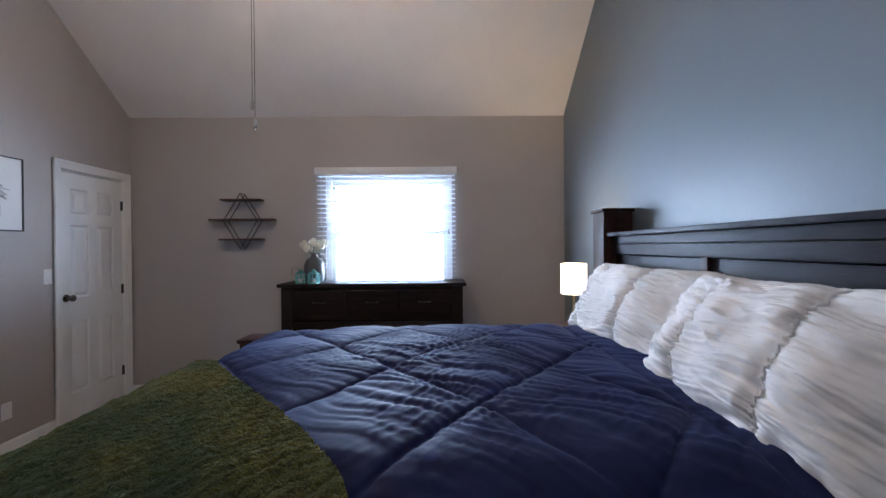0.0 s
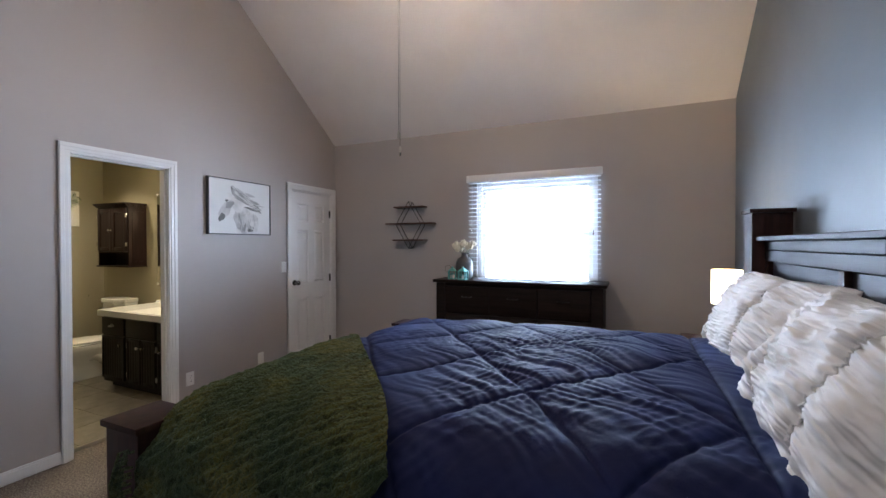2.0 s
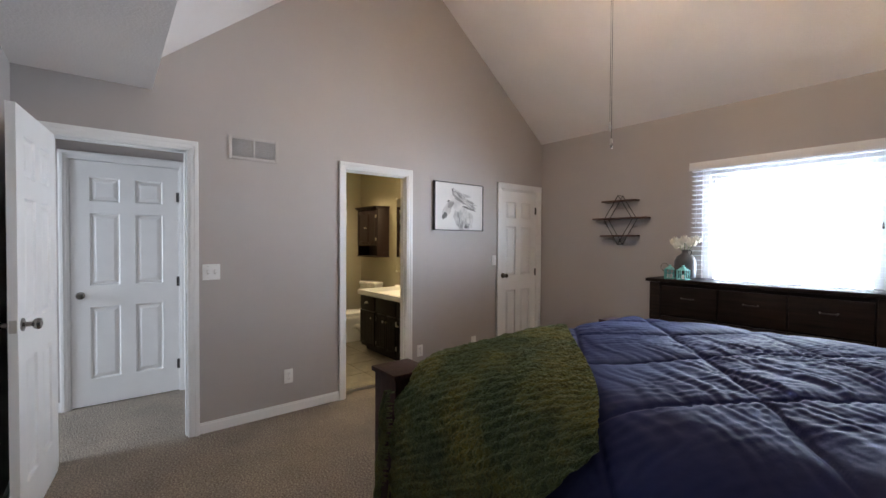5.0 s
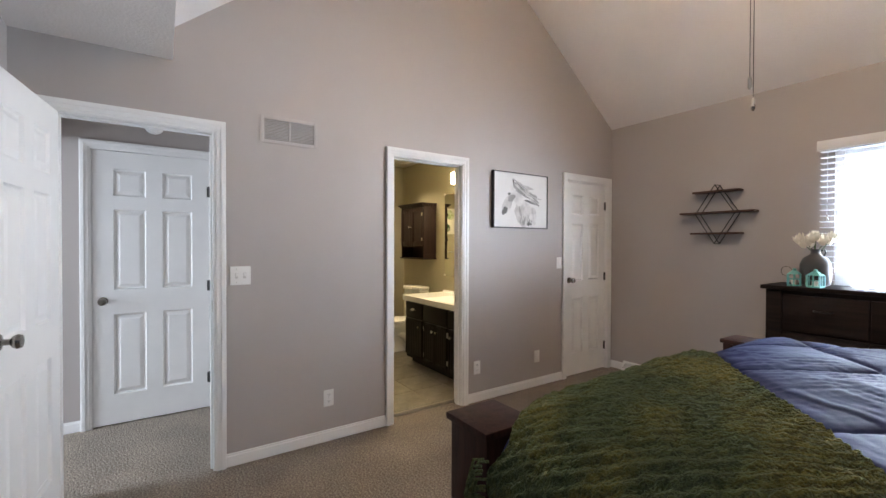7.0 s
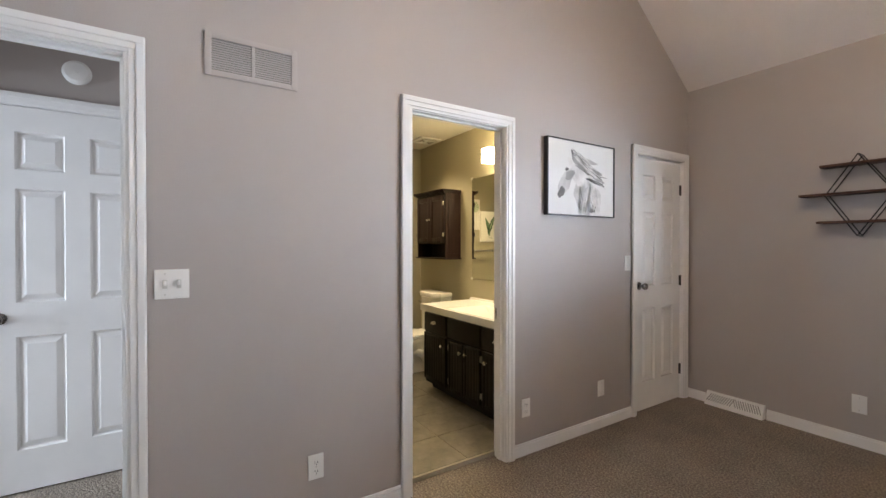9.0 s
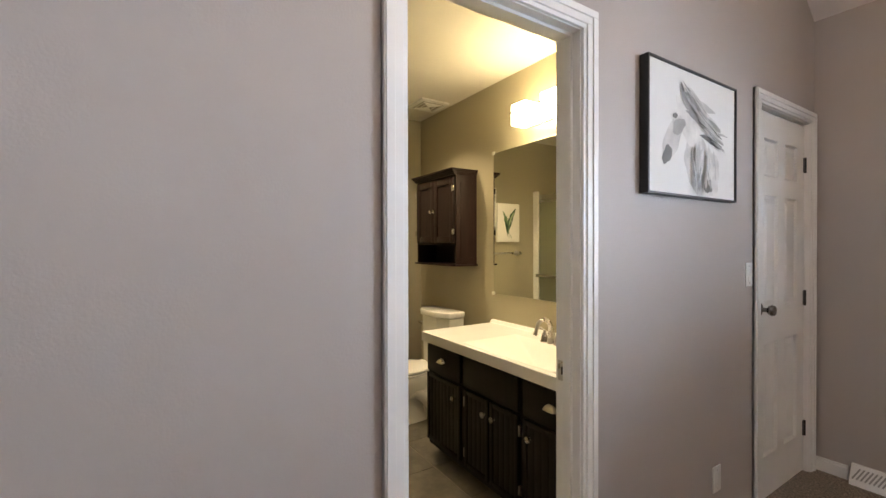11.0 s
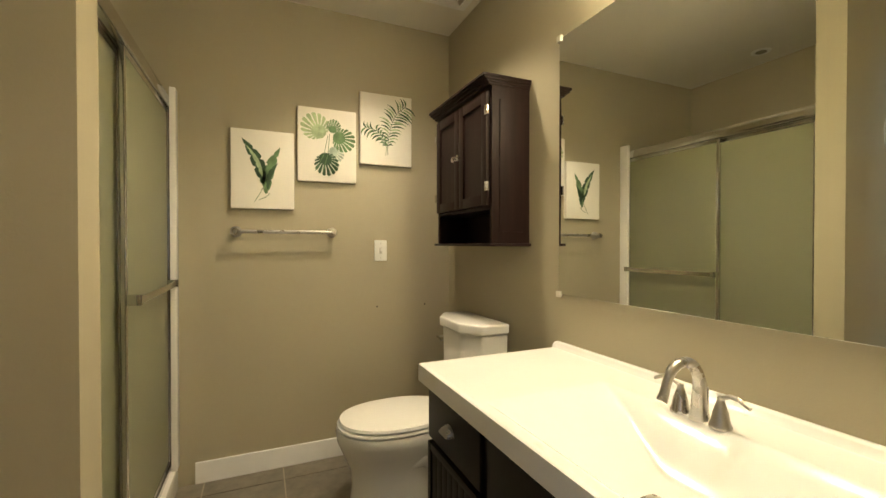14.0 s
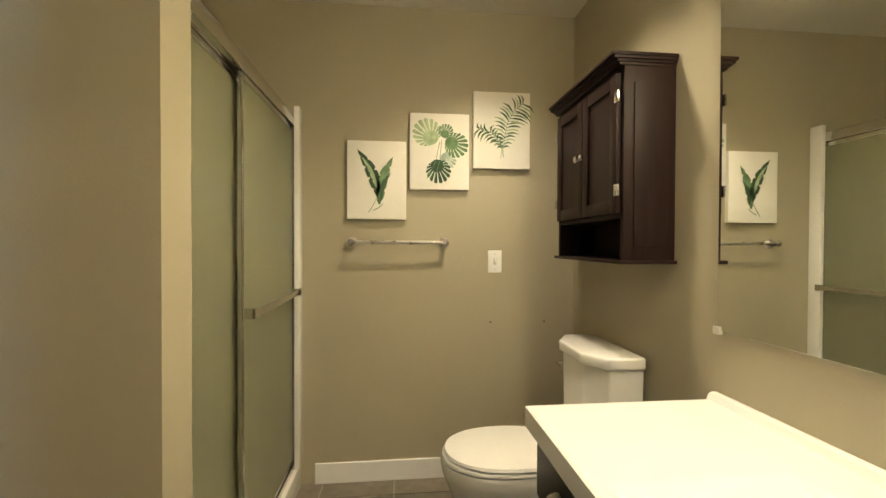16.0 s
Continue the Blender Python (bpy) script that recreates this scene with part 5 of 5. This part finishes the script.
part("surround_flange", block(-0.608, -0.54, 0.027, 0.052, 0.141, 1.925, 0.004), PORCELAIN, sw, "white surround edge")
for x0, x1, y in ((-0.57, 0.11, 0.012), (0.05, 0.575, -0.016)):
    bm = bmesh.new()
    for u0, u1, z0, z1 in ((x0, x0 + 0.02, 0.168, 1.828), (x1 - 0.02, x1, 0.168, 1.828), (x0 + 0.02, x1 - 0.02, 0.168, 0.19), (x0 + 0.02, x1 - 0.02, 1.806, 1.828)):
        box(bm, u0, u1, y - 0.007, y + 0.007, z0, z1, 0.002)
    fr = part("door_frame", bm, CHROME, sw)
    part("obscure_pane", block(x0 + 0.02, x1 - 0.02, y - 0.0025, y + 0.0025, 0.19, 1.806), FROST, fr, "green-tinted textured glass", smooth=False)
part("towel_rail", block(-0.555, 0.10, 0.052, 0.058, 1.005, 1.03, 0.002), CHROME, sw)
for x in (-0.55, 0.095):
    part("rail_bracket", block(x - 0.012, x + 0.012, 0.018, 0.060, 1.0, 1.035, 0.003), CHROME, sw)
SURR = plain("shower_surround", (0.62, 0.62, 0.52), 0.3)
structure("wall_shower_surround", block(BXW + 0.002, -4.002, 0.601, 0.615, 0.13, 2.0), SURR, "pale moulded shower surround", "wall")


# ---- leaf prints ----
def leafgreens():
    return [plain("leaf_wash_%s" % n, c, 0.8, vary=0.35, scale=26) for n, c in (("dark", (0.035, 0.075, 0.035)), ("mid", (0.12, 0.20, 0.09)), ("pale", (0.34, 0.42, 0.24)), ("grey", (0.40, 0.46, 0.38)))]


LG = leafgreens()


def canvas(at, w, h, label):
    c = thing("leaf_print", at, label, "picture", "leaf prints", 90)
    part("canvas", block(-w / 2, w / 2, -0.028, 0, -h / 2, h / 2, 0.002), CANVAS, c)
    return c


def strip_leaf(c, base, tip, width, bend, mat, y, tears=0, seed=0, name="leaf"):
    """A long leaf with torn edges, from its base to its tip."""
    b, t = Vector((base[0], 0, base[1])), Vector((tip[0], 0, tip[1]))
    ax = t - b
    side = Vector((-ax.z, 0, ax.x)).normalized()
    left, right = [], []
    n = 26
    for i in range(n + 1):
        f = i / n
        p = b + ax * f + side * bend * math.sin(f * math.pi)
        w = width * math.sin(min(1, f * 1.02) ** 0.8 * math.pi) ** 0.8
        kl = 1 - (0.45 if tears and (i * 7 + seed) % tears == 0 else 0)
        kr = 1 - (0.45 if tears and (i * 5 + seed) % tears == 1 else 0)
        left.append(p + side * w * kl)
        right.append(p - side * w * kr)
    bm = bmesh.new()
    lv = [bm.verts.new((p.x, y, p.z)) for p in left]
    rv = [bm.verts.new((p.x, y, p.z)) for p in right]
    for i in range(n):
        bm.faces.new((lv[i], lv[i + 1], rv[i + 1], rv[i]))
    part(name, bm, mat, c, smooth=False)


def monstera(c, cx, cz, r, ang, mat, y):
    """A rounded leaf cut by deep slits."""
    bm = bmesh.new()
    ctr = bm.verts.new((cx - 0.25 * r * math.cos(ang), y, cz - 0.25 * r * math.sin(ang)))
    n = 15
    for i in range(n):
        a0 = ang - 2.75 + 5.5 * i / n
        a1 = a0 + 5.5 / n * 0.74
        pts = [ctr]
        for k in range(5):
            a = a0 + (a1 - a0) * k / 4
            rr = r * (0.80 + 0.28 * math.cos((a - ang) * 0.9)) * (1 if 0 < k < 4 else 0.93)
            pts.append(bm.verts.new((cx + rr * math.cos(a), y, cz + rr * math.sin(a))))
        bm.faces.new(pts)
    bm.faces.new([bm.verts.new((cx - 0.15 * r * math.cos(ang) + 0.45 * r * math.cos(a), y - 0.0002, cz - 0.15 * r * math.sin(ang) + 0.45 * r * math.sin(a))) for a in [i * math.pi / 9 for i in range(18)]])
    part("leaf", bm, mat, c, smooth=False)


def stalk(c, pts, y, mat, r=0.0016):
    part("stalk", tube([(p[0], y, p[1]) for p in pts], r, 5), mat, c)


Y = -0.0292
c1 = canvas((BXW, 1.750, 1.578), 0.296, 0.396, "white canvas print of two torn green leaves")
strip_leaf(c1, (0.005, -0.08), (-0.100, 0.155), 0.030, -0.020, LG[0], Y, 6, 2)
strip_leaf(c1, (-0.002, -0.04), (-0.080, 0.12), 0.014, -0.014, LG[2], Y - 0.0006, 5, 1)
strip_leaf(c1, (0.012, -0.125), (0.082, 0.12), 0.028, 0.020, LG[1], Y, 6, 3)
strip_leaf(c1, (0.02, -0.10), (0.072, 0.04), 0.013, 0.016, LG[0], Y - 0.0006, 5, 2)
stalk(c1, [(0.005, -0.08), (-0.02, -0.13), (-0.042, -0.165)], Y, LG[1])
stalk(c1, [(0.03, -0.12), (0.01, -0.14), (-0.02, -0.155)], Y, LG[1])
c2 = canvas((BXW, 2.069, 1.730), 0.306, 0.390, "white canvas print of split monstera leaves")
monstera(c2, -0.055, 0.080, 0.085, 2.2, LG[2], Y)
monstera(c2, 0.028, 0.095, 0.045, 1.2, LG[1], Y - 0.0006)
monstera(c2, 0.070, 0.040, 0.074, -0.4, LG[1], Y - 0.0010)
monstera(c2, 0.035, -0.035, 0.052, -0.9, LG[3], Y - 0.0004)
monstera(c2, -0.010, -0.085, 0.074, -1.3, LG[0], Y - 0.0014)
stalk(c2, [(0.0, 0.05), (-0.02, -0.05), (-0.065, -0.14)], Y - 0.0016, LG[1])
stalk(c2, [(0.01, 0.06), (0.0, -0.05), (-0.028, -0.15)], Y - 0.0016, LG[1])
c3 = canvas((BXW, 2.395, 1.848), 0.300, 0.398, "white canvas print of feathery palm fronds")


def frond(c, spine, width, n, y, mats):
    stalk(c, spine, y - 0.0006, mats[0], 0.0014)
    for i in range(n):
        f = (i + 0.5) / n
        k = f * (len(spine) - 1)
        j = min(int(k), len(spine) - 2)
        p = Vector(spine[j]).lerp(Vector(spine[j + 1]), k - j)
        d = (Vector(spine[j + 1]) - Vector(spine[j])).normalized()
        for s in (-1, 1):
            nrm = Vector((-d.y, d.x)) * s
            ln = width * (0.45 + 0.75 * math.sin(f * 2.5)) * (0.9 + 0.2 * ((i * 7) % 5) / 5)
            q = p + (nrm * 0.85 + d * 0.45) * ln + Vector((0, -0.25 * ln))
            strip_leaf(c, (p.x, p.y), (q.x, q.y), 0.0048, s * -0.010, mats[(i + (s > 0)) % len(mats)], y - 0.00006 * i)


frond(c3, [(0.005, -0.10), (0.015, -0.03), (0.03, 0.04), (0.06, 0.10), (0.115, 0.145)], 0.085, 16, Y, (LG[0], LG[1], LG[2]))
frond(c3, [(0.0, -0.10), (-0.02, -0.05), (-0.06, -0.01), (-0.125, 0.005)], 0.050, 10, Y - 0.0015, (LG[1], LG[0]))
stalk(c3, [(0.005, -0.10), (0.008, -0.14)], Y, LG[1])
stalk(c3, [(0.0, -0.10), (-0.005, -0.145)], Y, LG[2])

tb = thing("towel_bar", (BXW, 1.858, 1.262), "brushed nickel wall towel bar, empty", "towel bar", rz=90)
part("bar", tube([(-0.235, -0.062, 0), (0.235, -0.062, 0)], 0.009, 14), NICKEL, tb)
for x in (-0.235, 0.235):
    part("mount", lathe([(0.028, 0), (0.028, -0.008), (0.016, -0.02), (0.013, -0.05), (0.017, -0.062), (0.010, -0.074)], 22, "y", (x, 0, 0)), NICKEL, tb)
plate("light_switch", (BXW, 2.366, 1.163), 90, 0.073, 0.118, (("switch", 0),), "white toggle light switch plate", "light switch")
for y in (2.345, 2.637):
    h = thing("wall_hole", (BXW, y, 0.842), "small dark anchor hole in the tan wall", "wall hole")
    part("hole_rim", lathe([(0.0045, 0.0), (0.0045, 0.002), (0.002, 0.0022)], 10, "x"), PINHOLE, h)

# shelf with pipe hook inside the doorway, bucket on the partition
ws = thing("industrial_shelf", (WB - 0.006, 2.40, 1.42), "two-tier weathered plank shelf with black flat-iron brackets", "shelf")
for z in (0.0, 0.29):
    part("plank", block(-0.14, -0.004, -0.16, 0.16, z, z + 0.022, 0.002), GREYWOOD, ws)
for y in (-0.13, 0.13):
    bm = bmesh.new()
    for z in (0.022, 0.312):
        box(bm, -0.144, -0.140, y - 0.014, y + 0.014, z - 0.026, z + 0.045)
        box(bm, -0.140, 0, y - 0.014, y + 0.014, z + 0.041, z + 0.045)
    box(bm, -0.004, 0, y - 0.014, y + 0.014, -0.03, 0.38)
    part("iron_bracket", bm, BLACKMETAL, ws, smooth=False)
part("pipe_flange", lathe([(0.034, 0.0), (0.034, -0.006), (0.016, -0.010), (0.014, -0.016)], 20, "z", (-0.075, -0.10, 0)), BLACKMETAL, ws)
part("pipe_hook", tube([(-0.075, -0.10, -0.01), (-0.075, -0.10, -0.075), (-0.07, -0.095, -0.09), (-0.05, 0.06, -0.10)], 0.0065, 10), BLACKMETAL, ws)
bk = thing("wall_bucket", (-3.885, 0.93, 1.74), "round galvanised metal wall cubby holding tissue rolls", "wall cubby")
bm = bmesh.new()
prof = [(0.15, 0.0), (0.15, 0.20), (0.155, 0.205), (0.146, 0.205), (0.146, 0.006), (0.001, 0.006)]
part("drum", lathe(prof, 32, "x"), GALV, bk)
part("divider", block(0.008, 0.195, -0.143, 0.143, -0.02, -0.014), GALV, bk)
for y in (-0.05, 0.045):
    part("tissue_roll", lathe([(0.02, 0.02), (0.05, 0.02), (0.05, 0.12), (0.02, 0.12)], 20, "x", (0, y, 0.038)), TISSUE, bk)
plate("light_switch", (-3.885, 0.92, 1.20), 90, 0.073, 0.118, (("switch", 0),), "white toggle light switch plate", "light switch")

sp = thing("strike_plate", (-2.890, BATH[1] - 0.0045, 0.905), "brushed nickel latch strike plate on the jamb", "strike plate")
bm = bmesh.new()
for x0, x1, z0, z1 in ((-0.020, -0.009, -0.035, 0.035), (0.009, 0.020, -0.035, 0.035), (-0.009, 0.009, -0.035, -0.014), (-0.009, 0.009, 0.014, 0.035)):
    box(bm, x0, x1, -0.003, 0.0, z0, z1)
part("plate", bm, NICKEL, sp, smooth=False)
part("latch_hole", block(-0.009, 0.009, -0.001, 0.0, -0.014, 0.014), PINHOLE, sp)
copy_thing(sp, pose(-2.868, HALL[1] - 0.0045, 1.0))

# ---- bathroom floor tiles ----
fl = structure("floor_bath", block(BXW, WB - 0.012, 0.6, BY, 0.0, BF - 0.0045), GROUT, "grey-brown slate-look square tile floor", "floor")
xs = [BXW + 0.001] + [-5.085 + 0.36 * i for i in range(6)] + [-2.932]
ys = [0.76 + 0.36 * i for i in range(6)] + [BY - 0.001]
cache = {}
for x0, x1 in zip(xs, xs[1:]):
    for y0, y1 in zip(ys, ys[1:]):
        key = (round(x1 - x0, 3), round(y1 - y0, 3))
        if key not in cache:
            cache[key] = mesh_of(block(0.003, x1 - x0 - 0.003, 0.003, y1 - y0 - 0.003, 0, 0.004, 0.0012), False)
            cache[key].materials.append(TILE)
        t = new("tile", cache[key])
        t.parent, t.location = fl, (x0, y0, BF - 0.0045)
